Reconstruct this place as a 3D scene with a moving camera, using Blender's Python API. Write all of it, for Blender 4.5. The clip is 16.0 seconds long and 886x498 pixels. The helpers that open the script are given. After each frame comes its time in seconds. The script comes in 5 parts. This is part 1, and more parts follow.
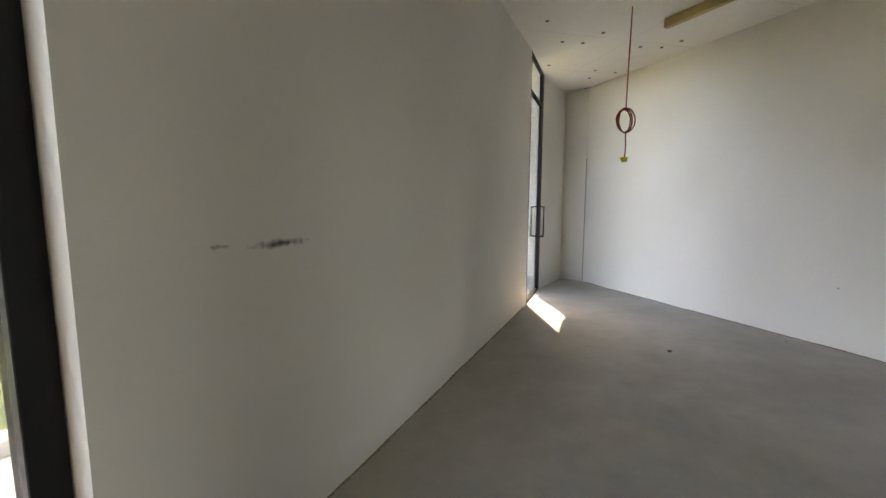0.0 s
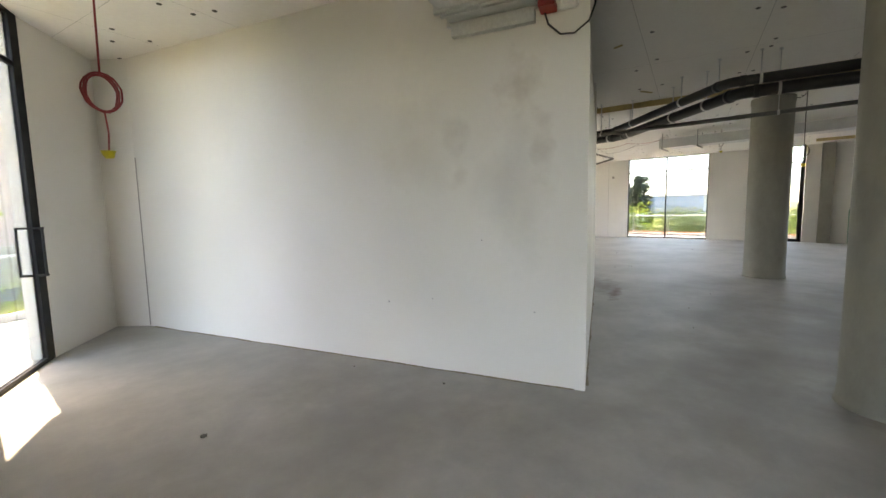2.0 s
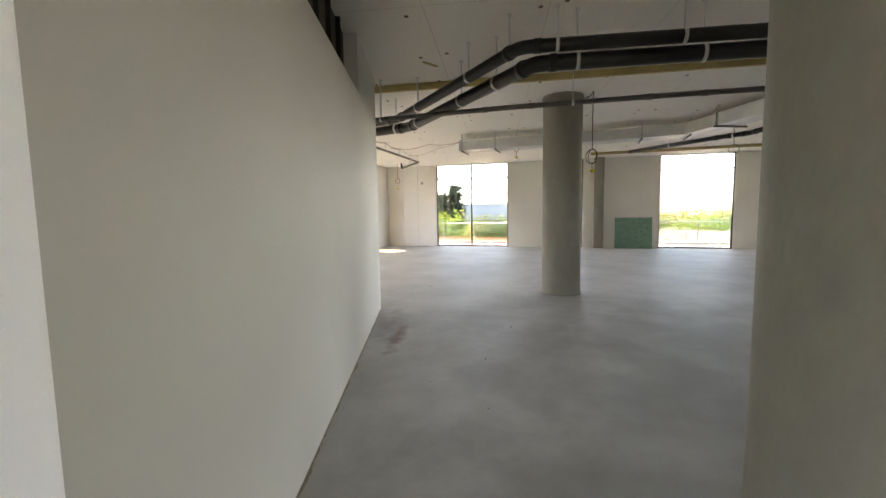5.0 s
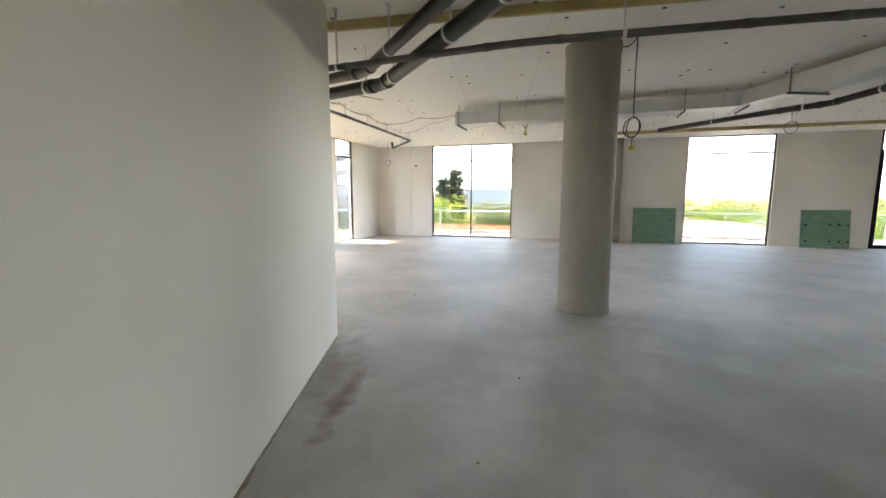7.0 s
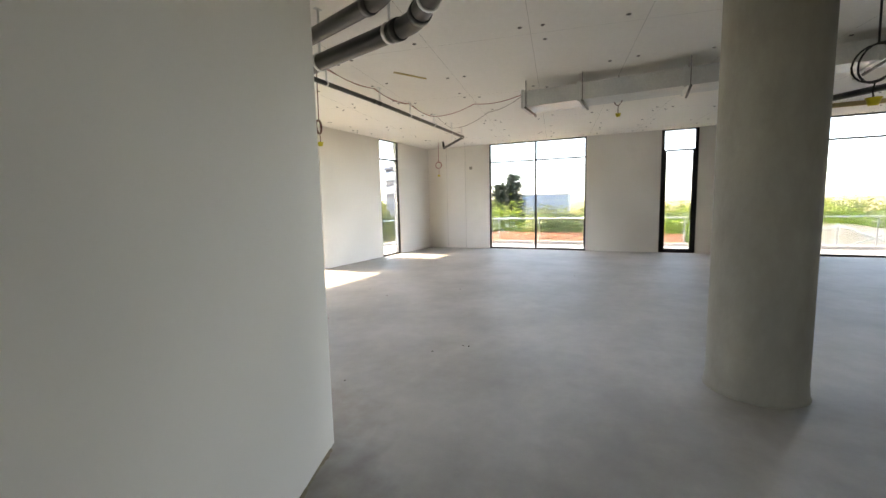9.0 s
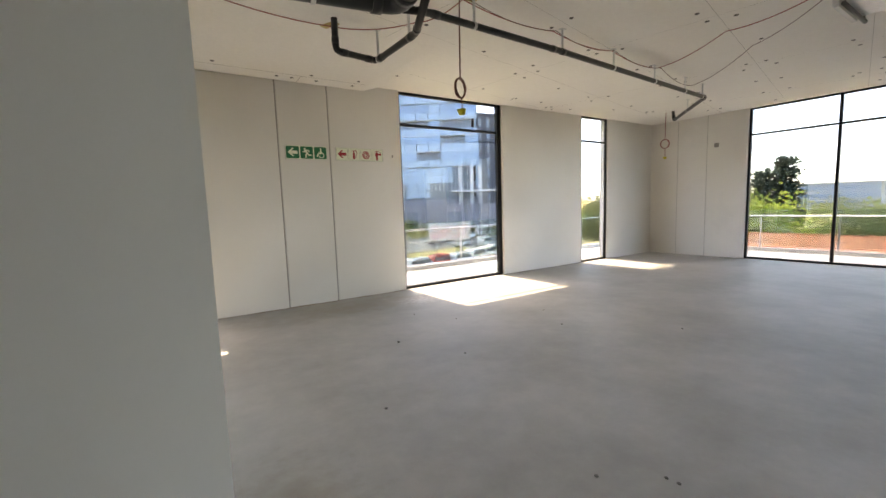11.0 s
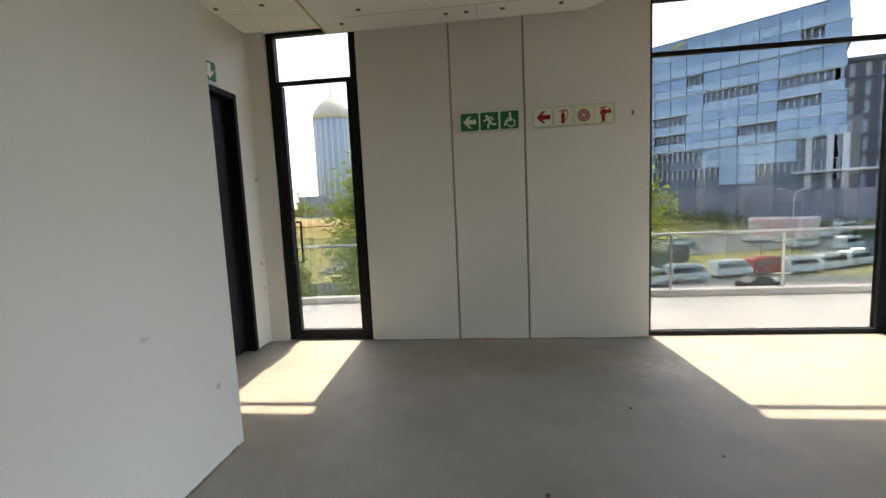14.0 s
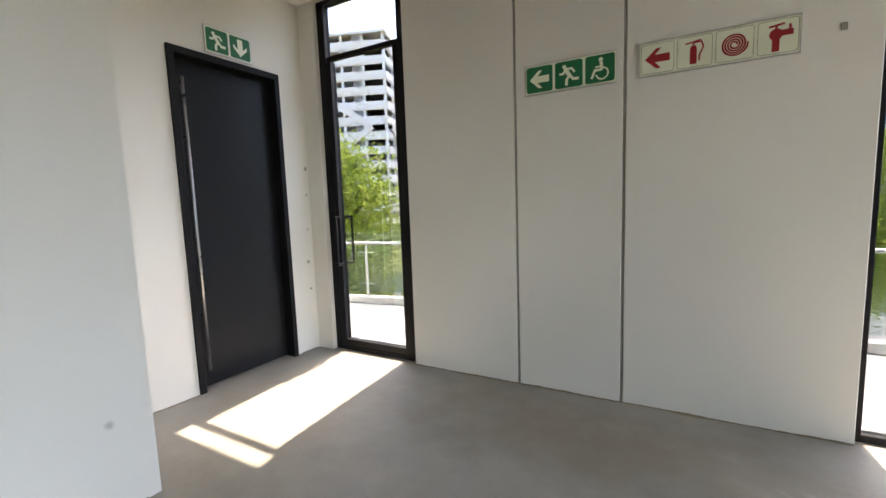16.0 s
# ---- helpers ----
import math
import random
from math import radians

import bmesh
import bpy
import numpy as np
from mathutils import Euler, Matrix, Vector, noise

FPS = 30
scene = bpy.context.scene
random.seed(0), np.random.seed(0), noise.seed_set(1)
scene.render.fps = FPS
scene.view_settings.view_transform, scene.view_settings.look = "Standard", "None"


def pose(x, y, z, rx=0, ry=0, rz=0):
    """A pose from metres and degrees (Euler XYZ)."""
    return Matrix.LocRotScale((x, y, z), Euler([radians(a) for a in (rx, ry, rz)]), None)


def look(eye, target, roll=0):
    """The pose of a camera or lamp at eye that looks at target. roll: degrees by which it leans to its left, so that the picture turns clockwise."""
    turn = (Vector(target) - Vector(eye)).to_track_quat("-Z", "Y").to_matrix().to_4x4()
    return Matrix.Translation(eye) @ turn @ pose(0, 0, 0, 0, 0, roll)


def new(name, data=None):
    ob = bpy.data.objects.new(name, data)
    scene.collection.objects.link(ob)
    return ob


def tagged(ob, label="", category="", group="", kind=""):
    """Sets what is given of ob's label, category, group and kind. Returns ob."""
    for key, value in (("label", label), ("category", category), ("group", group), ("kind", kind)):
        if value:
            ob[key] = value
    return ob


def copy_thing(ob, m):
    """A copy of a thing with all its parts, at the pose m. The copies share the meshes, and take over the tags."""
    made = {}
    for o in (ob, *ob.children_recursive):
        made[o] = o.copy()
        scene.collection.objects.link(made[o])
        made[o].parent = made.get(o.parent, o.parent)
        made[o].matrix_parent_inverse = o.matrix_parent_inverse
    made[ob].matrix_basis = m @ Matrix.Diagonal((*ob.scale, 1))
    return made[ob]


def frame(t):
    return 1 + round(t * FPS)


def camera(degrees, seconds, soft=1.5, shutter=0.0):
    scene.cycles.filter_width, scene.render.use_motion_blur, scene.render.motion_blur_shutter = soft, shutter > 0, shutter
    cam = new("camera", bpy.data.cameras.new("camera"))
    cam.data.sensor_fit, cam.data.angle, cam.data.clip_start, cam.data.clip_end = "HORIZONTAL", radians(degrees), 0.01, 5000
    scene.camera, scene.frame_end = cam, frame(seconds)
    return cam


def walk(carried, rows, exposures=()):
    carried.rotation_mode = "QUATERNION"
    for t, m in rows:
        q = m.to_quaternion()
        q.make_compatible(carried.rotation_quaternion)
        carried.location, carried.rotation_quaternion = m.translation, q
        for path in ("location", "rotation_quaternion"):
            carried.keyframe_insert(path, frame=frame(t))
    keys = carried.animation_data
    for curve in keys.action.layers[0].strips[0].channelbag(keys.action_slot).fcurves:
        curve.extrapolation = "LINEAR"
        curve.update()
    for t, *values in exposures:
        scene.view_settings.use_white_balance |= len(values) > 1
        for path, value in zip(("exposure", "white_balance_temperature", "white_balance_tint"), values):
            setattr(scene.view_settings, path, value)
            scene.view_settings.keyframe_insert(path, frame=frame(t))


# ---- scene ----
cam = camera(94.5, 16.0)
PATH = [
    (0, (-1.608, -0.543, 1.428), (-1.63, 1.445, 1.203), 0.1),
    (0.5, (-1.307, -0.278, 1.459), (-0.957, 1.682, 1.262), 0.0),
    (1, (-0.925, -0.064, 1.487), (-0.226, 1.801, 1.302), -0.3),
    (1.5, (-0.584, 0.156, 1.447), (0.49, 1.834, 1.268), -0.7),
    (2, (-0.14, 0.329, 1.479), (1.265, 1.739, 1.28), -1.2),
    (2.5, (0.313, 0.421, 1.482), (1.956, 1.54, 1.267), -1.3),
    (3, (0.715, 0.533, 1.464), (2.488, 1.432, 1.245), -1.2),
    (3.5, (1.136, 0.633, 1.491), (2.958, 1.432, 1.289), -1.3),
    (4, (1.607, 0.667, 1.497), (3.451, 1.418, 1.307), -0.9),
    (4.2, (1.777, 0.693, 1.48), (3.626, 1.433, 1.296), -1.0),
    (6.3, (3.531, 1.097, 1.487), (5.384, 1.815, 1.263), 0.0),
    (6.5, (3.707, 1.15, 1.488), (5.562, 1.856, 1.242), 0.1),
    (7, (4.194, 1.28, 1.531), (6.037, 2.013, 1.276), -0.0),
    (7.5, (4.673, 1.501, 1.531), (6.498, 2.287, 1.309), -0.6),
    (8, (5.106, 1.709, 1.534), (6.903, 2.559, 1.314), -1.2),
    (8.2, (5.263, 1.793, 1.546), (7.047, 2.67, 1.323), -1.3),
    (10.3, (7.325, 2.629, 1.474), (8.768, 3.997, 1.268), -1.5),
    (10.5, (7.466, 2.702, 1.474), (8.809, 4.169, 1.268), -1.7),
    (10.8, (7.678, 2.816, 1.471), (8.831, 4.437, 1.267), -1.9),
    (11, (7.836, 2.904, 1.47), (8.848, 4.616, 1.258), -1.9),
    (11.5, (8.142, 3.154, 1.461), (8.782, 5.036, 1.242), -2.1),
    (12, (8.392, 3.466, 1.498), (8.763, 5.42, 1.284), -2.4),
    (12.5, (8.696, 3.793, 1.529), (8.899, 5.772, 1.316), -2.6),
    (13, (8.937, 4.15, 1.485), (9.009, 6.137, 1.277), -2.6),
    (13.5, (9.174, 4.574, 1.479), (9.092, 6.563, 1.278), -2.7),
    (14, (9.417, 4.945, 1.458), (9.124, 6.913, 1.256), -2.6),
    (14.5, (9.577, 5.303, 1.423), (8.995, 7.204, 1.2), -2.8),
    (15, (9.715, 5.658, 1.411), (8.842, 7.444, 1.192), -3.0),
    (15.5, (9.889, 5.98, 1.424), (8.83, 7.663, 1.209), -2.6),
    (16, (10.06, 6.32, 1.451), (9.031, 8.021, 1.237), -2.0),
]
EXPOSURES = [(0.0, 5.4, 9000, 16), (0.5, 5.9, 9000, 16), (1.5, 5.75, 9200, 14), (2.0, 5.7, 9200, 14), (3.0, 5.85, 9200, 15), (4.0, 5.9, 9700, 17), (7.0, 6.05, 9000, 15), (8.2, 5.88, 8900, 15), (10.3, 5.12, 8900, 16), (11.0, 5.05, 8900, 16), (11.5, 4.95, 8900, 16), (12.5, 4.38, 8800, 13), (13.0, 4.3, 8600, 11), (14.5, 4.15, 8700, 11), (15.3, 4.65, 8500, 14), (16.0, 4.85, 8200, 14)]
walk(cam, [(t, look(eye, target, roll)) for t, eye, target, roll in PATH], EXPOSURES)

# ---- daylight ----
SUN_EL, SUN_AZ = 60.9, -5.0          # degrees above the horizon; degrees east of +y
world = bpy.data.worlds.new("sky")
scene.world = world
world.use_nodes = True
wn = world.node_tree.nodes
sky = wn.new("ShaderNodeTexSky")
sky.sky_type, sky.sun_disc = "NISHITA", False
sky.sun_elevation, sky.sun_rotation = radians(SUN_EL), radians(SUN_AZ)
sky.air_density, sky.dust_density, sky.altitude = 0.8, 6.0, 1600
wn["Background"].inputs["Strength"].default_value = 0.15
world.node_tree.links.new(sky.outputs[0], wn["Background"].inputs["Color"])
sun_data = bpy.data.lights.new("sun", "SUN")
sun_data.energy, sun_data.angle, sun_data.color = 0.42, radians(0.53), (1.0, 0.95, 0.88)
sun = new("sun", sun_data)
sd = Vector((math.sin(radians(SUN_AZ)) * math.cos(radians(SUN_EL)), math.cos(radians(SUN_AZ)) * math.cos(radians(SUN_EL)), math.sin(radians(SUN_EL))))
sun.matrix_world = look(sd * 60, (0, 0, 0))

# openings through which daylight is gathered: wall line, from, to
OPENINGS = [((6.72, 9.24), (18.51, 9.705), 0.2, 1.2), ((6.72, 9.24), (18.51, 9.705), 4.2, 6.48), ((6.72, 9.24), (18.51, 9.705), 8.91, 9.87), ((18.51, 9.705), (20.25, -9.1), 2.2, 5.24), ((18.51, 9.705), (20.25, -9.1), 7.23, 8.11), ((18.51, 9.705), (20.25, -9.1), 10.8, 13.2), ((18.51, 9.705), (20.25, -9.1), 15.7, 16.95), ((-0.51, 5.10), (-0.08, 6.21), 0.03, 1.16), ((-3.88, -2.55), (-0.51, 5.10), 1.61, 3.28)]
for p0, p1, s0, s1 in OPENINGS:
    d = (Vector(p1) - Vector(p0)).normalized()
    nrm = Vector((-d.y, d.x))
    c = Vector(p0) + d * (s0 + s1) / 2 + nrm * 0.19
    data = bpy.data.lights.new("daylight_opening", "AREA")
    data.shape, data.size, data.size_y = "RECTANGLE", s1 - s0, 3.4
    data.cycles.is_portal = True
    new("daylight_opening", data).matrix_world = look((c.x, c.y, 1.71), (c.x - nrm.x, c.y - nrm.y, 1.71))


# ---- materials ----
def rgba(c):
    return (*c, 1.0)


def surface(name, base, rough=0.7, metal=0.0, second=None, scales=(0.8, 14.0), amount=0.6, fine=0.12, bump=0.0, bump_scale=60.0, rough_var=0.1, spec=0.5, stretch=(1, 1, 1)):
    """A worn surface: broad patches from base to second, fine grain in value, relief."""
    m = bpy.data.materials.new(name)
    m.use_nodes = True
    nt = m.node_tree
    n, l = nt.nodes, nt.links
    p = n["Principled BSDF"]
    p.inputs["Metallic"].default_value = metal
    p.inputs["Specular IOR Level"].default_value = spec
    geo = n.new("ShaderNodeNewGeometry")
    mp = n.new("ShaderNodeMapping")
    mp.inputs["Scale"].default_value = stretch
    l.new(geo.outputs["Position"], mp.inputs["Vector"])
    broad = n.new("ShaderNodeTexNoise")
    broad.inputs["Scale"].default_value, broad.inputs["Detail"].default_value, broad.inputs["Roughness"].default_value = scales[0], 6, 0.6
    grain = n.new("ShaderNodeTexNoise")
    grain.inputs["Scale"].default_value, grain.inputs["Detail"].default_value, grain.inputs["Roughness"].default_value = scales[1], 5, 0.65
    for t in (broad, grain):
        l.new(mp.outputs[0], t.inputs["Vector"])
    ramp = n.new("ShaderNodeMapRange")
    ramp.inputs["From Min"].default_value, ramp.inputs["From Max"].default_value = 0.38, 0.66
    ramp.inputs["To Max"].default_value = amount
    l.new(broad.outputs["Fac"], ramp.inputs["Value"])
    mix = n.new("ShaderNodeMix")
    mix.data_type = "RGBA"
    mix.inputs["A"].default_value = rgba(base)
    mix.inputs["B"].default_value = rgba(second or tuple(v * 0.8 for v in base))
    l.new(ramp.outputs[0], mix.inputs["Factor"])
    hsv = n.new("ShaderNodeHueSaturation")
    gr = n.new("ShaderNodeMapRange")
    gr.inputs["From Min"].default_value, gr.inputs["From Max"].default_value = 0.25, 0.75
    gr.inputs["To Min"].default_value, gr.inputs["To Max"].default_value = 1 - fine, 1 + fine
    l.new(grain.outputs["Fac"], gr.inputs["Value"])
    l.new(gr.outputs[0], hsv.inputs["Value"])
    l.new(mix.outputs["Result"], hsv.inputs["Color"])
    l.new(hsv.outputs[0], p.inputs["Base Color"])
    rr = n.new("ShaderNodeMapRange")
    rr.inputs["To Min"].default_value, rr.inputs["To Max"].default_value = max(0.03, rough - rough_var), min(1, rough + rough_var)
    l.new(grain.outputs["Fac"], rr.inputs["Value"])
    l.new(rr.outputs[0], p.inputs["Roughness"])
    if bump:
        bt = n.new("ShaderNodeTexNoise")
        bt.inputs["Scale"].default_value, bt.inputs["Detail"].default_value = bump_scale, 4
        l.new(mp.outputs[0], bt.inputs["Vector"])
        b = n.new("ShaderNodeBump")
        b.inputs["Strength"].default_value, b.inputs["Distance"].default_value = bump, 0.01
        l.new(bt.outputs["Fac"], b.inputs["Height"])
        l.new(b.outputs[0], p.inputs["Normal"])
    return m


def stain_or_shade(m, centre, radii, colour, strength, scale=9.0, turn=0.0, rough_edge=1.6):
    """Adds a blot of its own shape to a surface, for stains and painted shade: uneven round centre with the given
    radii.
    """
    nt = m.node_tree
    n, l = nt.nodes, nt.links
    p = n["Principled BSDF"]
    was = p.inputs["Base Color"].links[0].from_socket
    geo = n.new("ShaderNodeNewGeometry")
    spin = n.new("ShaderNodeMapping")
    spin.inputs["Rotation"].default_value = (0, 0, -radians(turn))
    spin.inputs["Location"].default_value = -(Matrix.Rotation(-radians(turn), 3, "Z") @ Vector(centre))
    l.new(geo.outputs["Position"], spin.inputs["Vector"])
    mp = n.new("ShaderNodeMapping")
    mp.inputs["Scale"].default_value = [1 / r for r in radii]
    l.new(spin.outputs[0], mp.inputs["Vector"])
    ln = n.new("ShaderNodeVectorMath")
    ln.operation = "LENGTH"
    l.new(mp.outputs[0], ln.inputs[0])
    nz = n.new("ShaderNodeTexNoise")
    nz.inputs["Scale"].default_value, nz.inputs["Detail"].default_value = scale, 5
    l.new(geo.outputs["Position"], nz.inputs["Vector"])
    ad = n.new("ShaderNodeMath")
    ad.operation = "MULTIPLY_ADD"
    ad.inputs[1].default_value = rough_edge
    l.new(nz.outputs["Fac"], ad.inputs[0])
    l.new(ln.outputs["Value"], ad.inputs[2])
    rg = n.new("ShaderNodeMapRange")
    rg.inputs["From Min"].default_value, rg.inputs["From Max"].default_value = 0.9, 1.7
    rg.inputs["To Min"].default_value, rg.inputs["To Max"].default_value = strength, 0.0
    l.new(ad.outputs[0], rg.inputs["Value"])
    mix = n.new("ShaderNodeMix")
    mix.data_type = "RGBA"
    mix.inputs["B"].default_value = rgba(colour)
    l.new(was, mix.inputs["A"])
    l.new(rg.outputs[0], mix.inputs["Factor"])
    l.new(mix.outputs["Result"], p.inputs["Base Color"])


def glazing(name, tint, gloss=0.04):
    m = bpy.data.materials.new(name)
    m.use_nodes = True
    nt = m.node_tree
    n, l = nt.nodes, nt.links
    n.remove(n["Principled BSDF"])
    tr = n.new("ShaderNodeBsdfTransparent")
    tr.inputs["Color"].default_value = rgba(tint)
    gl = n.new("ShaderNodeBsdfGlossy")
    gl.inputs["Roughness"].default_value = 0.02
    lw = n.new("ShaderNodeLayerWeight")
    lw.inputs["Blend"].default_value = 0.5
    pw = n.new("ShaderNodeMath")
    pw.operation, pw.inputs[1].default_value = "POWER", 5.0
    l.new(lw.outputs["Facing"], pw.inputs[0])
    fr = n.new("ShaderNodeMath")
    fr.operation, fr.inputs[1].default_value, fr.inputs[2].default_value = "MULTIPLY_ADD", 0.7, gloss
    l.new(pw.outputs[0], fr.inputs[0])
    mx = n.new("ShaderNodeMixShader")
    l.new(fr.outputs[0], mx.inputs[0])
    l.new(tr.outputs[0], mx.inputs[1])
    l.new(gl.outputs[0], mx.inputs[2])
    l.new(mx.outputs[0], n["Material Output"].inputs["Surface"])
    return m


M_PLASTER = surface("plaster", (0.79, 0.765, 0.71), 0.72, second=(0.65, 0.625, 0.57), scales=(0.55, 2.2), amount=0.9, fine=0.05, bump=0.05, bump_scale=14)
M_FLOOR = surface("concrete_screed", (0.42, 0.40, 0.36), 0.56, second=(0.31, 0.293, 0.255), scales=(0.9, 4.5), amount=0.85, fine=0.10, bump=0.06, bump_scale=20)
M_CEIL = surface("ceiling_board", (0.88, 0.86, 0.815), 0.85, second=(0.84, 0.815, 0.76), scales=(0.6, 20), amount=0.6, fine=0.03, bump=0.04)
M_JOINT = surface("board_joint", (0.36, 0.34, 0.30), 0.9)
M_COLUMN = surface("offshutter_concrete", (0.31, 0.295, 0.245), 0.7, second=(0.225, 0.21, 0.175), scales=(1.1, 12), amount=0.8, fine=0.09, bump=0.25, bump_scale=30, stretch=(1, 1, 0.5))
M_BLACK = surface("black_powder_coat", (0.006, 0.006, 0.007), 0.5, second=(0.009, 0.009, 0.010), fine=0.1, spec=0.2)
M_DOOR = surface("black_door_leaf", (0.006, 0.0065, 0.008), 0.4, second=(0.009, 0.010, 0.012), fine=0.1, spec=0.28)
M_PIPE = surface("black_plastic_pipe", (0.010, 0.010, 0.011), 0.35, second=(0.03, 0.029, 0.027), scales=(2, 30), amount=0.5, fine=0.2)
M_GREYPIPE = surface("painted_steel_pipe", (0.10, 0.095, 0.09), 0.5, second=(0.16, 0.15, 0.14), scales=(3, 20))
M_GALV = surface("galvanised_steel", (0.70, 0.71, 0.70), 0.42, 0.75, second=(0.58, 0.59, 0.585), scales=(3, 40), amount=0.7, fine=0.1)
M_STEEL = surface("brushed_steel", (0.6, 0.6, 0.6), 0.3, 0.95, fine=0.06)
M_FOAM = surface("yellow_foam_edge", (0.56, 0.44, 0.20), 0.9, second=(0.36, 0.27, 0.13), scales=(3, 30), bump=0.2)
M_WASHER = surface("fixing_washer", (0.09, 0.085, 0.075), 0.6)
M_RED = surface("red_conduit", (0.30, 0.02, 0.018), 0.45)
M_WIRE = surface("brown_cable", (0.13, 0.04, 0.025), 0.5)
M_DKWIRE = surface("dark_cable", (0.03, 0.025, 0.02), 0.5)
M_YELLOW = surface("yellow_plastic", (0.65, 0.55, 0.02), 0.4)
M_WHITEPL = surface("white_plastic", (0.8, 0.8, 0.77), 0.4, fine=0.03)
M_GREENSIGN = surface("sign_green", (0.0, 0.14, 0.05), 0.4, fine=0.04)
M_REDSIGN = surface("sign_red", (0.36, 0.01, 0.015), 0.4, fine=0.04)
M_SIGNWHITE = surface("photoluminescent_white", (0.80, 0.83, 0.66), 0.4, fine=0.02)
M_GLASS = glazing("tinted_glass", (0.44, 0.455, 0.46))
M_CLEAR = glazing("clear_glass", (0.86, 0.93, 0.90))
M_GREENGLASS = surface("green_film_glass", (0.15, 0.29, 0.215), 0.28, second=(0.11, 0.235, 0.165), scales=(2.5, 6), fine=0.08, stretch=(1, 1, 4))
M_GLASSEDGE = surface("green_glass_edge", (0.03, 0.14, 0.09), 0.2)
M_BALC = surface("balcony_screed", (0.56, 0.545, 0.52), 0.85, second=(0.48, 0.465, 0.44), scales=(0.8, 12))
stain_or_shade(M_FLOOR, (6.75, 3.12, 0), (0.85, 0.13, 1), (0.13, 0.055, 0.03), 0.85, 6, 20)
stain_or_shade(M_FLOOR, (7.2, 3.55, 0), (1.2, 0.45, 1), (0.17, 0.135, 0.105), 0.75, 4, 28)
stain_or_shade(M_FLOOR, (9.6, 8.75, 0), (2.0, 0.55, 1), (0.30, 0.25, 0.18), 0.6, 5, 2)
stain_or_shade(M_FLOOR, (3.75, 1.2, 0), (1.5, 0.9, 1), (0.26, 0.24, 0.20), 0.5, 4)
# floor darker in a blot round the near column's foot
stain_or_shade(M_FLOOR, (4.1, 0.0, 0), (0.7, 0.6, 1), (0.16, 0.145, 0.12), 0.7, 5)
stain_or_shade(M_FLOOR, (1.2, 2.6, 0), (1.6, 0.9, 1), (0.27, 0.255, 0.23), 0.55, 4)
stain_or_shade(M_FLOOR, (10.75, 8.55, 0), (0.55, 0.42, 1), (0.60, 0.57, 0.52), 0.6, 16, 20, 2.1)
stain_or_shade(M_FLOOR, (8.1, 4.6, 0), (0.5, 0.9, 1), (0.30, 0.24, 0.18), 0.5)
stain_or_shade(M_FLOOR, (7.9, 2.4, 0), (2.4, 0.5, 1), (0.26, 0.24, 0.205), 0.5, 3)
# near floor's falloff of light put into the colour, broken up like mottled dirt
stain_or_shade(M_FLOOR, (5.2, -0.4, 0), (5.6, 2.6, 1), (0.20, 0.182, 0.148), 0.75, 1.6, 14)
stain_or_shade(M_FLOOR, (7.9, -0.4, 0), (2.6, 1.7, 1), (0.21, 0.19, 0.155), 0.6, 2.2, -20)
stain_or_shade(M_PLASTER, (7.78, 5.43, 1.6), (0.4, 0.06, 1.9), (0.46, 0.36, 0.27), 0.5, 4)
stain_or_shade(M_PLASTER, (7.76, 6.02, 2.2), (0.4, 0.10, 0.95), (0.52, 0.43, 0.34), 0.4, 4)
stain_or_shade(M_PLASTER, (7.78, 5.40, 2.6), (0.4, 0.13, 0.9), (0.50, 0.41, 0.32), 0.4, 4)
stain_or_shade(M_PLASTER, (-2.28, 1.10, 1.265), (0.18, 0.4, 0.022), (0.07, 0.07, 0.065), 0.95, 30, 66)
stain_or_shade(M_PLASTER, (-2.39, 0.85, 1.275), (0.045, 0.4, 0.012), (0.07, 0.07, 0.065), 0.9, 30, 66)
stain_or_shade(M_PLASTER, (7.81, 4.915, 1.23), (0.1, 0.010, 0.14), (0.10, 0.095, 0.085), 0.9, 25)
for y, z, r in ((9.17, 0.92, 0.03), (9.18, 0.64, 0.022), (9.21, 1.86, 0.03), (9.2, 1.6, 0.016), (9.19, 1.25, 0.018)):
    stain_or_shade(M_PLASTER, (6.72, y, z), (r, r, r), (0.14, 0.12, 0.10), 0.85, 40)
stain_or_shade(M_PLASTER, (2.3, 3.1, 2.0), (0.5, 0.5, 0.5), (0.52, 0.48, 0.41), 0.25, 4)
stain_or_shade(M_PLASTER, (2.62, 2.3, 1.6), (0.4, 0.4, 0.7), (0.54, 0.52, 0.47), 0.45, 3)

# smudges, rubbed spots and drips on the plaster
for x, y, z, ry, rz, k in ((7.77, 5.69, 1.87, 0.02, 0.10, 0.4), (7.76, 5.95, 1.94, 0.02, 0.10, 0.4), (7.77, 5.76, 1.53, 0.09, 0.03, 0.4), (7.77, 5.83, 1.44, 0.06, 0.03, 0.35), (7.76, 5.99, 1.88, 0.02, 0.07, 0.5), (7.71, 7.07, 0.46, 0.03, 0.03, 0.6), (7.72, 6.6, 0.9, 0.05, 0.02, 0.4)):
    stain_or_shade(M_PLASTER, (x, y, z), (0.15, ry, rz), (0.27, 0.22, 0.18), k, 22)
for x, y, z, r, rz, k in ((2.46, 2.78, 2.1, 0.16, 0.2, 0.22), (2.48, 2.74, 1.77, 0.09, 0.14, 0.22), (2.73, 2.09, 1.94, 0.12, 0.34, 0.34), (2.66, 2.25, 2.45, 0.2, 0.3, 0.4)):
    stain_or_shade(M_PLASTER, (x, y, z), (r, r, rz), (0.40, 0.34, 0.27), k, 8)
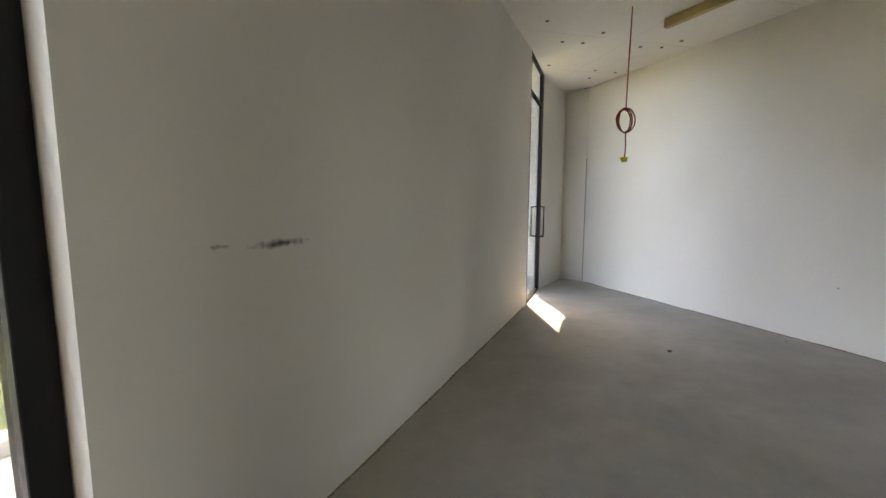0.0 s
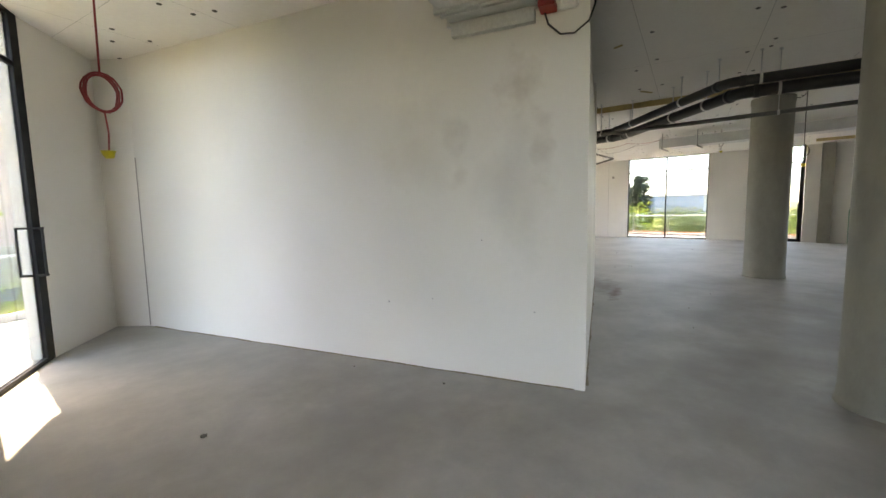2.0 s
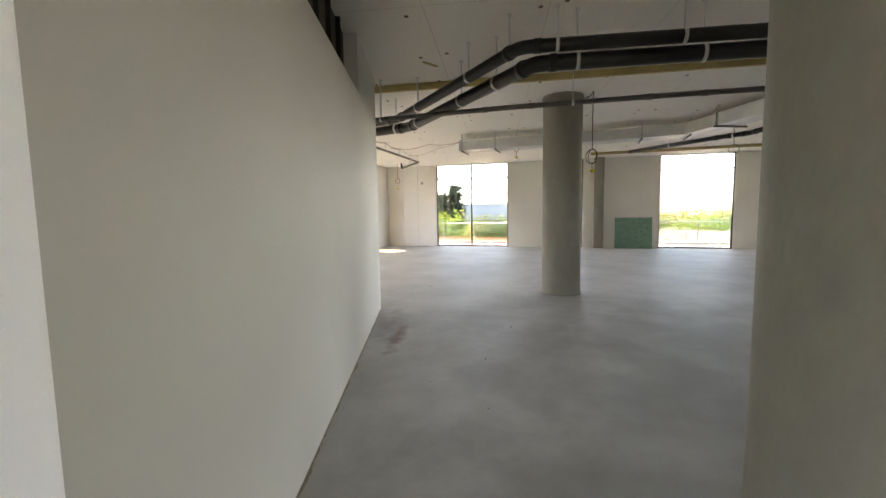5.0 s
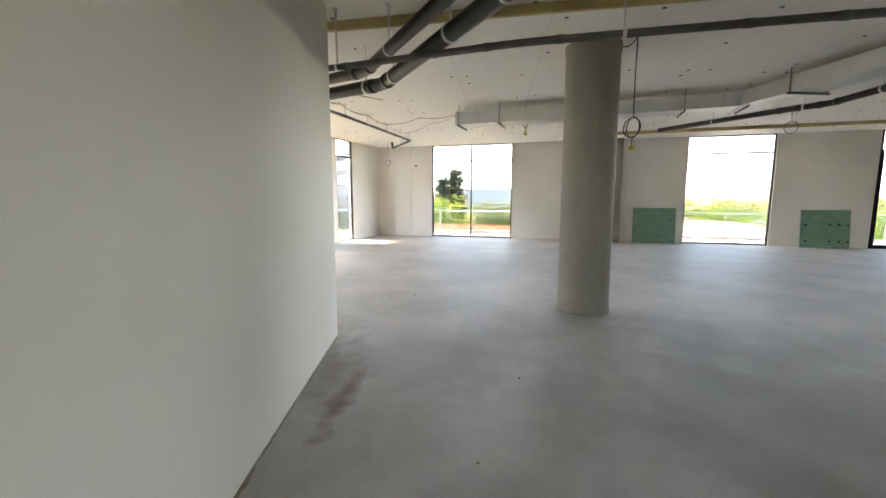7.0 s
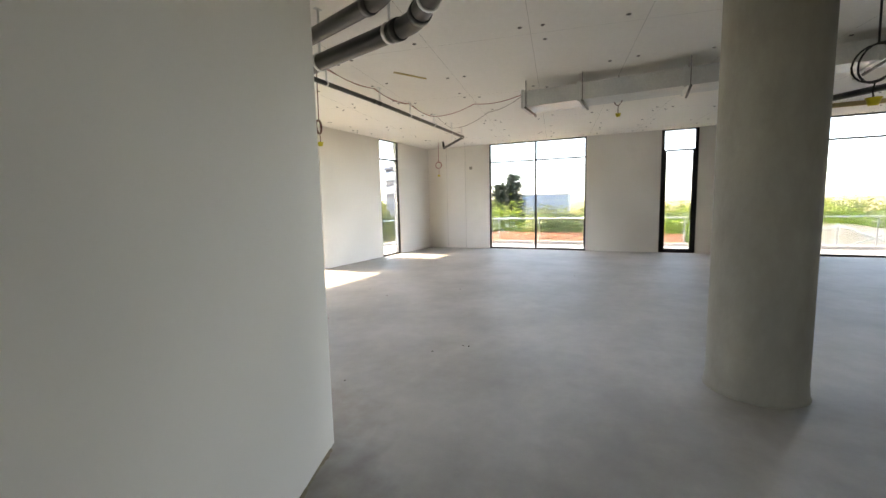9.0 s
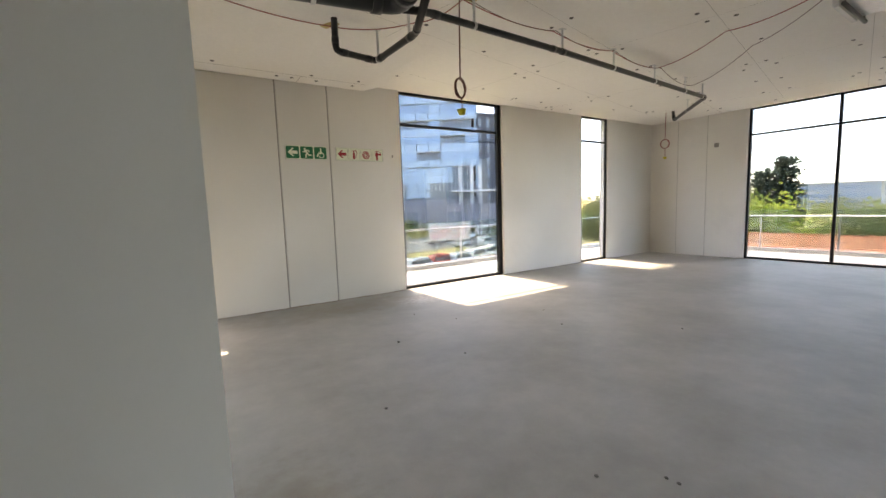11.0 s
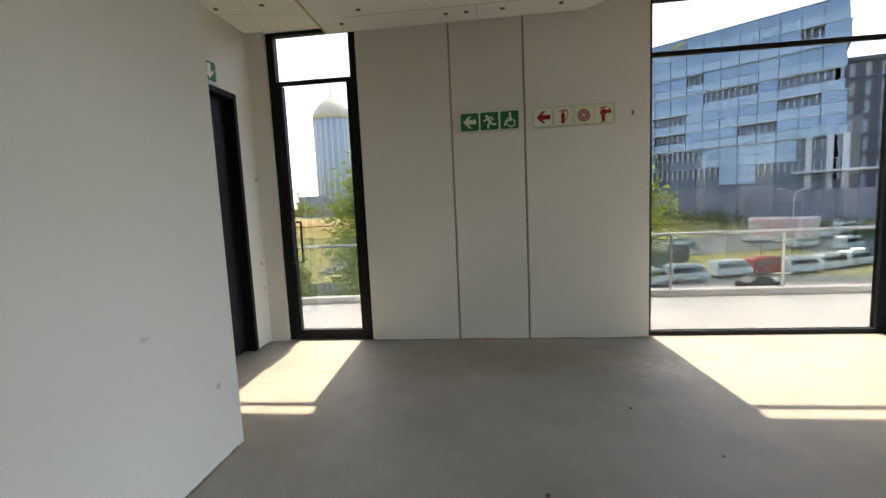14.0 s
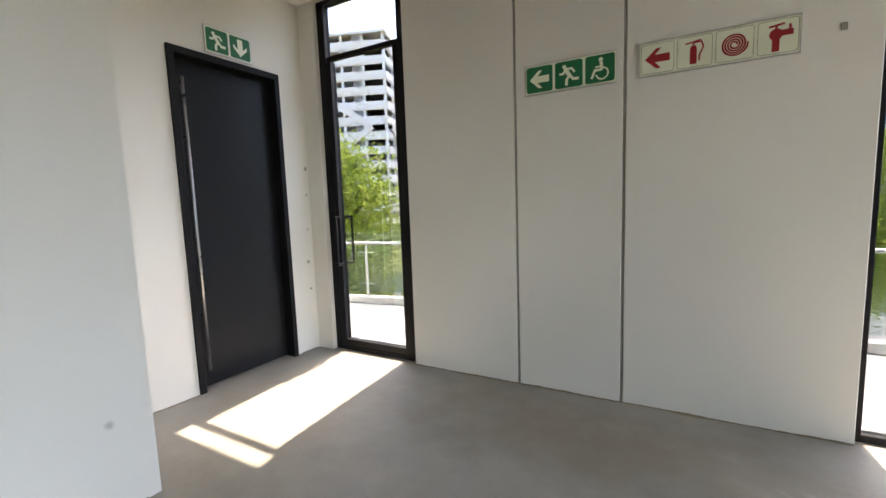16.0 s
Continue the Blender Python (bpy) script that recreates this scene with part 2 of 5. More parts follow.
for x, y, z, r in ((2.71, 2.14, 0.61, 0.014), (2.21, 3.43, 0.6, 0.016), (2.37, 3.0, 0.66, 0.014), (2.55, 2.56, 1.2, 0.010)):
    stain_or_shade(M_PLASTER, (x, y, z), (r, r, r), (0.12, 0.11, 0.10), 0.8, 40)

# ---- building blocks ----
def part(name, bm, material, parent=None, label="", smooth=False):
    me = bpy.data.meshes.new(name)
    bm.to_mesh(me)
    bm.free()
    for m in (material if isinstance(material, (list, tuple)) else (material,)):
        me.materials.append(m)
    if smooth:
        for f in me.polygons:
            f.use_smooth = True
    ob = new(name, me)
    if parent is not None:
        ob.parent = parent
    if label:
        ob["label"] = label
    return ob


def thing(name, at, label, category, group="", kind=""):
    ob = new(name)
    ob.matrix_world = at if isinstance(at, Matrix) else Matrix.Translation(at)
    return tagged(ob, label, category, group, kind)


def box(bm, x0, x1, y0, y1, z0, z1, bevel=0.0, mi=0):
    v = [bm.verts.new((x, y, z)) for z in (z0, z1) for x, y in ((x0, y0), (x1, y0), (x1, y1), (x0, y1))]
    fs = [bm.faces.new([v[i] for i in q]) for q in ((3, 2, 1, 0), (4, 5, 6, 7), (0, 1, 5, 4), (1, 2, 6, 5), (2, 3, 7, 6), (3, 0, 4, 7))]
    for f in fs:
        f.material_index = mi
    if bevel:
        es = list({e for f in fs for e in f.edges})
        bmesh.ops.bevel(bm, geom=es, offset=bevel, segments=1, affect="EDGES")
    return bm


def prism(bm, pts, axis, a, b, mi=0):
    """Extrudes a polygon of 2D points along an axis ('x','y','z') from a to b."""
    def at(p, d):
        return {"x": (d, p[0], p[1]), "y": (p[0], d, p[1]), "z": (p[0], p[1], d)}[axis]
    lo = [bm.verts.new(at(p, a)) for p in pts]
    hi = [bm.verts.new(at(p, b)) for p in pts]
    n = len(pts)
    fs = [bm.faces.new(lo[::-1]), bm.faces.new(hi)]
    fs += [bm.faces.new((lo[i], lo[(i + 1) % n], hi[(i + 1) % n], hi[i])) for i in range(n)]
    for f in fs:
        f.material_index = mi
    bmesh.ops.recalc_face_normals(bm, faces=fs)
    return bm


def tube(bm, pts, r, sides=10, closed=False, mi=0, r_end=None):
    """A round tube along a line of points, with capped ends."""
    pts = [Vector(p) for p in pts]
    n = len(pts)
    rings = []
    up = None
    for i, p in enumerate(pts):
        a = pts[(i - 1) % n] if (i or closed) else p
        b = pts[(i + 1) % n] if (i < n - 1 or closed) else p
        d = (b - a).normalized()
        if up is None:
            up = d.orthogonal().normalized()
        up = (up - d * up.dot(d)).normalized()
        side = d.cross(up)
        rad = r if r_end is None else r + (r_end - r) * i / (n - 1)
        c = 1.0
        if 0 < i < n - 1:
            h = (pts[i] - pts[i - 1]).normalized().dot((pts[i + 1] - pts[i]).normalized())
            c = 1 / max(0.6, math.sqrt(max(0.0, (1 + h) / 2)))
        rings.append([bm.verts.new(p + (up * math.cos(k * math.tau / sides) + side * math.sin(k * math.tau / sides)) * rad * (c if c < 1.3 else 1.0)) for k in range(sides)])
    pairs = list(zip(rings, rings[1:])) + ([(rings[-1], rings[0])] if closed else [])
    for A, B in pairs:
        for k in range(sides):
            f = bm.faces.new((A[k], A[(k + 1) % sides], B[(k + 1) % sides], B[k]))
            f.smooth, f.material_index = True, mi
    if not closed:
        for R in (rings[0][::-1], rings[-1]):
            bm.faces.new(R).material_index = mi
    return bm


def rounded(pts, r, steps=4):
    """Rounds the inner corners of a line of points."""
    pts = [Vector(p) for p in pts]
    out = [pts[0]]
    for a, b, c in zip(pts, pts[1:], pts[2:]):
        u, v = (a - b).normalized(), (c - b).normalized()
        d = min(r, (a - b).length * 0.45, (c - b).length * 0.45)
        p, q = b + u * d, b + v * d
        out += [(1 - t) ** 2 * p + 2 * t * (1 - t) * b + t * t * q for t in [k / steps for k in range(steps + 1)]]
    return out + [pts[-1]]


def axis_pose(p0, p1, z=0.0):
    """x along p0 to p1, y to its left, origin at p0."""
    a = math.degrees(math.atan2(p1[1] - p0[1], p1[0] - p0[0]))
    return pose(p0[0], p0[1], z, 0, 0, a)


# ---- the storey: walls, floor, ceiling ----
CEIL, THICK = 3.42, 0.20
PLAN = [(-3.88, -2.55), (-0.51, 5.10), (-0.08, 6.21), (0.54, 7.20), (0.85, 6.87), (2.86, 1.77), (7.855, 4.0), (7.70, 7.26), (6.72, 7.26), (6.72, 9.24), (18.51, 9.705), (20.25, -9.1), (-1.5, -9.1)]
NAMES = ["wall_west", "wall_west_2", "wall_west_3", "wall_corner", "wall_core_west", "wall_core_south", "wall_core_east", "wall_core_north", "wall_lobby", "wall_north", "wall_east", "wall_south", "wall_south_2"]


def offset_points(pts, d):
    n, out = len(pts), []
    for i in range(n):
        a, b, c = Vector(pts[i - 1]), Vector(pts[i]), Vector(pts[(i + 1) % n])
        u, v = (b - a).normalized(), (c - b).normalized()
        nu, nv = Vector((-u.y, u.x)), Vector((-v.y, v.x))
        k = d / max(0.25, 1 + nu.dot(nv))
        out.append(b + (nu + nv) * k)
    return out


OUTER = offset_points(PLAN, THICK)


def wall_columns(bm, i, spans):
    """Solid stretches of wall i: (from, to, bottom, top) along it."""
    p0, p1 = Vector(PLAN[i]), Vector(PLAN[(i + 1) % len(PLAN)])
    q0, q1 = OUTER[i], OUTER[(i + 1) % len(PLAN)]
    L = (p1 - p0).length
    d = (p1 - p0) / L
    nrm = Vector((-d.y, d.x)) * THICK
    for s0, s1, z0, z1 in spans:
        a, b = p0 + d * s0, p0 + d * min(s1, L)
        c, e = (q1 if s1 >= L - 1e-3 else b + nrm), (q0 if s0 <= 1e-3 else a + nrm)
        prism(bm, [a, b, c, e], "z", z0, z1)


def seg(i):
    return axis_pose(PLAN[i], PLAN[(i + 1) % len(PLAN)])


def seg_len(i):
    return (Vector(PLAN[(i + 1) % len(PLAN)]) - Vector(PLAN[i])).length


WALL_LABEL = "off-white skimmed plaster wall with trowel marks and smudges"
T = CEIL + 0.12
SPANS = {
    0: [(0, 1.6, 0, T), (3.29, 99, 0, T)],
    1: [(0, 0.02, 0, T), (1.17, 99, 0, T)],
    5: [(0, 3.9, 0, 2.79), (3.9, 99, 0, T)],
    8: [(0, 0.73, 0, T), (0.73, 1.70, 2.71, T), (1.70, 99, 0, T)],
    9: [(0, 0.20, 0, T), (6.49, 8.90, 0, T), (9.88, 99, 0, T)],
    10: [(0, 0.68, 0, T), (0.69, 1.36, 0, T), (1.37, 2.20, 0, T), (5.24, 7.22, 0, T), (8.12, 10.80, 0, T), (13.2, 15.70, 0, T), (16.95, 99, 0, T)],
}
WALLS = []
for i, nm in enumerate(NAMES):
    bm = bmesh.new()
    wall_columns(bm, i, SPANS.get(i, [(0, 99, 0, T)]))
    WALLS.append(tagged(part(nm, bm, M_PLASTER), WALL_LABEL, "wall", kind="structure"))

# three flush panels between the glazed door and the wide window, with open vertical joints
for s0, s1 in ((1.21, 2.186), (2.206, 2.942), (2.962, 4.185)):
    bm = bmesh.new()
    wall_columns(bm, 9, [(s0, s1, 0, T)])
    bmesh.ops.bevel(bm, geom=[e for e in bm.edges if abs(e.verts[0].co.z - e.verts[1].co.z) > 1], offset=0.004, segments=1, affect="EDGES")
    part("panel", bm, M_PLASTER, WALLS[9])
for s in (2.196, 2.952):
    bm = bmesh.new()
    box(bm, s - 0.0095, s + 0.0095, 0.012, 0.15, 0, CEIL)
    part("joint_filler", bm, M_JOINT, WALLS[9], "grey joint filler").matrix_world = seg(9)
for s in (0.685, 1.365):
    bm = bmesh.new()
    box(bm, s - 0.0045, s + 0.0045, 0.006, 0.15, 0, CEIL)
    part("joint_filler", bm, M_JOINT, WALLS[10], "grey joint filler").matrix_world = seg(10)

# board above the cut-down core wall, the unlit void's shade put into its colour
M_VOIDSHADE = surface("void_shade_board", (0.03, 0.027, 0.022), 0.9, second=(0.05, 0.042, 0.03), scales=(3, 20))
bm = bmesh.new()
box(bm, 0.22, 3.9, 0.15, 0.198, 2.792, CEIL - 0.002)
void = tagged(part("wall_core_void_shade", bm, M_VOIDSHADE), "dark board coloured as the shaded unfinished void above the cut plaster wall", "wall void", kind="structure")
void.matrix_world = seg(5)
# studs added before the board, in the same painted shade
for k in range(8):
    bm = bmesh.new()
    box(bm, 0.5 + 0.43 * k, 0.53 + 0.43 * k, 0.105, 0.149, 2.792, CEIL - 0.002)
    part("stud", bm, M_VOIDSHADE, void, "steel stud in the void's painted shade")

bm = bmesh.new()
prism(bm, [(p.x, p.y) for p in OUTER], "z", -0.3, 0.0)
FLOOR = tagged(part("floor", bm, M_FLOOR), "bare grey power-floated concrete floor with dust, stains and painted-in shade", "floor", kind="structure")

# ceiling of flush boards with fine joints and countersunk fixings
bm = bmesh.new()
bm.faces.new([bm.verts.new((p.x, p.y, CEIL)) for p in OUTER])
ang = radians(14.0)
gx, gy = Vector((math.cos(ang), math.sin(ang), 0)), Vector((-math.sin(ang), math.cos(ang), 0))
org = Vector((6.45, 1.3, 0))
for axis, step, lo, hi in ((gx, 2.4, -6, 8), (gy, 1.2, -12, 10)):
    for k in range(lo, hi):
        bmesh.ops.bisect_plane(bm, geom=bm.verts[:] + bm.edges[:] + bm.faces[:], plane_co=org + axis * step * k, plane_no=axis)
res = bmesh.ops.inset_individual(bm, faces=bm.faces[:], thickness=0.0022)
for f in res["faces"]:
    f.material_index = 1
for f in bm.faces:
    if f.normal.z > 0:
        f.normal_flip()
rng = random.Random(4)
boards = [f for f in bm.faces if f.material_index == 0 and f.calc_area() > 0.2]
spots = []
for f in boards:
    c = f.calc_center_median()
    for a in (-1.05, 0.0, 1.05):
        for b in (-0.45, 0.45):
            if rng.random() < 0.72:
                p = c + gx * (a + rng.uniform(-0.09, 0.09)) + gy * (b + rng.uniform(-0.07, 0.07))
                spots.append(p)


def inside(p, poly):
    hit = False
    for a, b in zip(poly, poly[1:] + poly[:1]):
        if (a[1] > p[1]) != (b[1] > p[1]) and p[0] < (b[0] - a[0]) * (p[1] - a[1]) / (b[1] - a[1]) + a[0]:
            hit = not hit
    return hit


def washer(bm, x, y, z):
    r = 0.026
    ring = [bm.verts.new((x + r * math.cos(k * math.tau / 8), y + r * math.sin(k * math.tau / 8), z)) for k in range(8)]
    low = [bm.verts.new((x + 0.7 * r * math.cos(k * math.tau / 8), y + 0.7 * r * math.sin(k * math.tau / 8), z - 0.006)) for k in range(8)]
    for k in range(8):
        bm.faces.new((ring[k], ring[(k + 1) % 8], low[(k + 1) % 8], low[k])).material_index = 2
    bm.faces.new(low).material_index = 2


for p in spots:
    if inside(p, PLAN):
        washer(bm, p.x, p.y, CEIL - 0.0005)
CEILING = tagged(part("ceiling", bm, [M_CEIL, M_JOINT, M_WASHER]), "off-white ceiling boards with metal fixings and fine joints", "ceiling", kind="structure")
# sagging soffit board by the glazed door
bm = bmesh.new()
A9 = seg(9)
pts = [(0.93, -1.9, CEIL - 0.004), (3.76, -1.9, CEIL - 0.004), (3.80, -0.005, CEIL - 0.004), (3.55, -0.005, CEIL - 0.085), (0.93, -0.005, CEIL - 0.085), (0.93, -0.55, CEIL - 0.085), (3.50, -0.55, CEIL - 0.085)]
w = [bm.verts.new(p) for p in pts]
for q in ((0, 1, 6, 5), (5, 6, 3, 4), (1, 2, 3, 6)):
    bm.faces.new([w[k] for k in q])
bm.normal_update()
ext = bmesh.ops.extrude_face_region(bm, geom=bm.faces[:])
for v in ext["geom"]:
    if isinstance(v, bmesh.types.BMVert):
        v.co.z = CEIL - 0.002
bmesh.ops.recalc_face_normals(bm, faces=bm.faces[:])
soffit = tagged(part("soffit_board", bm, M_CEIL), "off-white dropped ceiling board beside the glazed door", "soffit", kind="structure")
soffit.matrix_world = A9
bm = bmesh.new()
box(bm, 0.905, 0.928, -2.6, -0.01, CEIL - 0.085, CEIL - 0.003)
part("foam_edge", bm, M_FOAM, soffit, "ragged yellow foam edge")
bm = bmesh.new()
box(bm, 1.2, 3.45, -0.335, -0.331, CEIL - 0.0875, CEIL - 0.086)
box(bm, 2.5, 2.504, -0.335, -0.006, CEIL - 0.0875, CEIL - 0.086)
part("joint", bm, M_JOINT, soffit)
bm = bmesh.new()
for x, y in ((1.15, -0.2), (1.4, -0.45), (2.2, -0.2), (2.4, -0.2), (2.62, -0.42), (2.75, -0.2), (3.3, -0.45), (3.3, -0.2)):
    washer(bm, x, y, CEIL - 0.0855)
part("fixing", bm, [M_WASHER] * 3, soffit)

# ---- windows and doors ----
def window(name, i, s0, s1, transom, mullions=(), door=None, width=0.05, label="", right_deep=0.0, deep=(0.05, 0.13), stiles=True):
    """A black aluminium window in wall i from s0 to s1, floor to ceiling. door: (from, to) of a hinged glazed leaf."""
    top = CEIL + 0.02
    ob = thing(name, seg(i), label or "black aluminium window, floor to ceiling, with tinted glass", "window", kind="structure")
    d0, d1 = deep

    def bar(nm, a, b, z0, z1, e0=d0, e1=d1, label=""):
        bm = bmesh.new()
        box(bm, a, b, e0, e1, z0, z1, 0.003)
        return part(nm, bm, M_BLACK, ob, label)
    bar("jamb", s0 + 0.001, s0 + width, 0.0, top)
    bar("jamb", s1 - width - right_deep, s1 - 0.001, 0.0, top)
    bar("head", s0 + width, s1 - width - right_deep, CEIL - 0.035, top)
    bar("sill", s0 + width, s1 - width - right_deep, 0.002, 0.045)
    a, b = s0 + width, s1 - width - right_deep
    bar("transom", a, b, transom - 0.022, transom + 0.022, (d0 + d1) / 2 - 0.022, (d0 + d1) / 2 + 0.022)
    for m in mullions:
        bar("mullion", m - 0.025, m + 0.025, 0.045, transom - 0.022)
        bar("mullion", m - 0.025, m + 0.025, transom + 0.022, CEIL - 0.035)
    edges = [a, *mullions, b]
    for u, v in zip(edges, edges[1:]):
        for z0, z1 in ((0.045, transom - 0.022), (transom + 0.022, CEIL - 0.035)):
            bm = bmesh.new()
            box(bm, u, v, (d0 + d1) / 2 - 0.004, (d0 + d1) / 2 + 0.004, z0, z1)
            g = part("pane", bm, M_GLASS, ob, "tinted glass pane")
            g.visible_shadow = False
    if door:
        h = door
        c = h - 0.04 if h < (s0 + s1) / 2 else h + 0.04
        for e0, e1 in ((d0 - 0.075, d0), (d1, d1 + 0.075)):
            far = e0 if e1 == d0 else e1
            bm = bmesh.new()
            for z in (0.885, 1.355):
                box(bm, min(h, c) - 0.010, max(h, c) + 0.010, e0, e1, z, z + 0.02)
            box(bm, h - 0.010, h + 0.010, far - 0.010, far + 0.010, 0.885, 1.375, 0.003)
            part("pull_handle", bm, M_BLACK, ob, "black bar pull handle")
    if door and stiles:
        bm = bmesh.new()
        box(bm, a, a + 0.055, d0 + 0.005, d1 - 0.005, 0.046, transom - 0.031)
        part("stile", bm, M_BLACK, ob)
        bm = bmesh.new()
        box(bm, b - 0.05, b, d0 + 0.005, d1 - 0.005, 0.046, transom - 0.031)
        part("stile", bm, M_BLACK, ob)
        bm = bmesh.new()
        box(bm, a + 0.055, b - 0.05, d0 + 0.005, d1 - 0.005, 0.046, 0.11)
        part("bottom_rail", bm, M_BLACK, ob)
    return ob


window("window_1", 9, 0.20, 1.205, 2.89, door=0.362, width=0.085, label="tall black glazed balcony door with fanlight and pull handle")
window("window_2", 9, 4.19, 6.487, 2.88, right_deep=0.06, width=0.035)
window("window_3", 9, 8.905, 9.875, 2.86, width=0.03, right_deep=0.02, deep=(0.015, 0.06))
window("window_4", 10, 2.203, 5.237, 2.83, mullions=(3.72,), width=0.045)
window("window_5", 10, 7.223, 8.117, 2.85, door=7.98, width=0.08, label="tall black glazed balcony door at the far wall")
window("window_6", 10, 10.803, 13.197, 2.87, width=0.035)
window("window_7", 10, 15.703, 16.947, 2.85, door=16.8, width=0.085, label="tall black glazed balcony door with pull handle")
window("window_8", 1, 0.022, 1.167, 2.93, width=0.045, right_deep=0.11, door=0.99, deep=(0.0, 0.05), stiles=False, label="narrow black glazed door with fanlight")
window("window_9", 0, 1.603, 3.287, 2.9, width=0.09, deep=(0.09, 0.17))

# black timber fire door in the lobby wall
D = seg(8) @ pose(-0.09, 0, 0)
door = thing("door_1", D, "closed black flush door with tall steel pull and black frame", "door", kind="structure")
for a, b, z0, z1 in ((0.822, 0.872, 0, 2.655), (1.738, 1.788, 0, 2.655), (0.822, 1.788, 2.655, 2.708)):
    bm = bmesh.new()
    box(bm, a, b, -0.018, 0.16, z0, z1, 0.003)
    part("door_frame", bm, M_BLACK, door, "black steel frame")
bm = bmesh.new()
box(bm, 0.876, 1.734, 0.085, 0.13, 0.012, 2.65, 0.002)
part("door_leaf", bm, M_DOOR, door, "black flush door leaf")
bm = bmesh.new()
tube(bm, [(0.935, 0.03, 0.16), (0.935, 0.03, 2.5)], 0.014, 10)
pull = part("pull_handle", bm, M_STEEL, door, "full-height steel pull bar")
for z in (0.62, 1.25, 2.05):
    bm = bmesh.new()
    tube(bm, [(0.935, 0.03, z), (0.935, 0.086, z)], 0.009, 8)
    part("standoff", bm, M_BLACK, pull)

# ---- columns ----
for x, y, rad, lab in ((4.03, 0.075, 0.275, "thick round off-shutter concrete column with smudges near its foot"), (9.99, 1.53, 0.332, "round grey concrete column in the open floor")):
    bm = bmesh.new()
    prof = [(rad + 0.02, 0.0), (rad + 0.01, 0.03), (rad + 0.003, 0.12), (rad, 0.9), (rad + 0.002, 2.1), (rad, CEIL - 0.10), (rad + 0.011, CEIL - 0.095), (rad + 0.011, CEIL + 0.02)]
    N = 40
    rings = [[bm.verts.new((r * math.cos(k * math.tau / N), r * math.sin(k * math.tau / N), z)) for k in range(N)] for r, z in prof]
    for A, B in zip(rings, rings[1:]):
        for k in range(N):
            bm.faces.new((A[k], A[(k + 1) % N], B[(k + 1) % N], B[k])).smooth = True
    bm.faces.new(rings[0][::-1]), bm.faces.new(rings[-1])
    tagged(part("column", bm, M_COLUMN), lab, "column", "round concrete columns").location = (x, y, 0)
bm = bmesh.new()
box(bm, 8.52, 8.86, -0.24, -0.001, 0, CEIL - 0.001, 0.006)
tagged(part("pilaster", bm, M_COLUMN), "square grey concrete pilaster on the far wall", "pilaster", kind="structure").matrix_world = seg(10)

# ---- green glass sheets leaning on the far wall ----
def glass_sheet(s0, s1, z, clips, lab):
    ob = thing("glass_sheet", seg(10) @ pose(s0, -0.16, 0), lab, "glass sheet", "glass sheets on the far wall")
    lean = 0.12
    w = s1 - s0
    for k in range(3):
        bm = bmesh.new()
        y = -0.022 * k
        v = [bm.verts.new(p) for p in ((0.02 * k, y, 0), (w - 0.015 * k, y, 0), (w - 0.015 * k, y + lean, z), (0.02 * k, y + lean, z))]
        f = bm.faces.new(v)
        e = bmesh.ops.extrude_face_region(bm, geom=[f])
        for g in e["geom"]:
            if isinstance(g, bmesh.types.BMVert):
                g.co.y -= 0.012
        bmesh.ops.recalc_face_normals(bm, faces=bm.faces[:])
        part("sheet", bm, M_GREENGLASS, ob, "green glass sheet")
    for cx, cz in clips:
        bm = bmesh.new()
        y = lean * cz / z - 0.058
        tube(bm, [(cx, y - 0.035, cz), (cx, y + 0.006, cz)], 0.028, 10)
        part("spacer", bm, M_BLACK, ob, "black rubber spacer")


glass_sheet(9.28, 10.57, 1.15, [(1.12, 0.75)], "stack of green glass balustrade sheets leaning on the wall")
glass_sheet(13.95, 15.17, 1.12, [(0.1, 0.68), (0.1, 0.2), (0.7, 0.7), (0.92, 0.7), (1.14, 0.68), (0.7, 0.2), (0.92, 0.2), (1.14, 0.2)], "stack of green glass sheets with rows of black spacers")

# ---- signs ----
def arrow(flip=1):
    return [(-0.066 * flip, 0), (-0.006 * flip, 0.058), (0.02 * flip, 0.058), (-0.012 * flip, 0.022), (0.066 * flip, 0.022), (0.066 * flip, -0.022), (-0.012 * flip, -0.022), (0.02 * flip, -0.058), (-0.006 * flip, -0.058)]


def disc(cx, cy, r, n=14):
    return [(cx + r * math.cos(k * math.tau / n), cy + r * math.sin(k * math.tau / n)) for k in range(n)]


def stroke(pts, w):
    """Short thick strokes joining points, as polygons."""
    out = []
    for (x0, y0), (x1, y1) in zip(pts, pts[1:]):
        d = Vector((x1 - x0, y1 - y0)).normalized()
        nx, ny = -d.y * w, d.x * w
        ex, ey = d.x * w * 0.6, d.y * w * 0.6
        out.append([(x0 + nx - ex, y0 + ny - ey), (x0 - nx - ex, y0 - ny - ey), (x1 - nx + ex, y1 - ny + ey), (x1 + nx + ex, y1 + ny + ey)])
    return out


RUN = [disc(-0.028, 0.05, 0.013)] + stroke([(-0.02, 0.032), (0.006, -0.008)], 0.013) + stroke([(0.006, -0.008), (-0.012, -0.034), (-0.014, -0.066)], 0.009) + stroke([(0.008, -0.008), (0.03, -0.034), (0.06, -0.034)], 0.009) + stroke([(-0.018, 0.034), (0.02, 0.034), (0.036, 0.012)], 0.007) + stroke([(-0.02, 0.03), (-0.036, 0.006), (-0.056, 0.008)], 0.007)
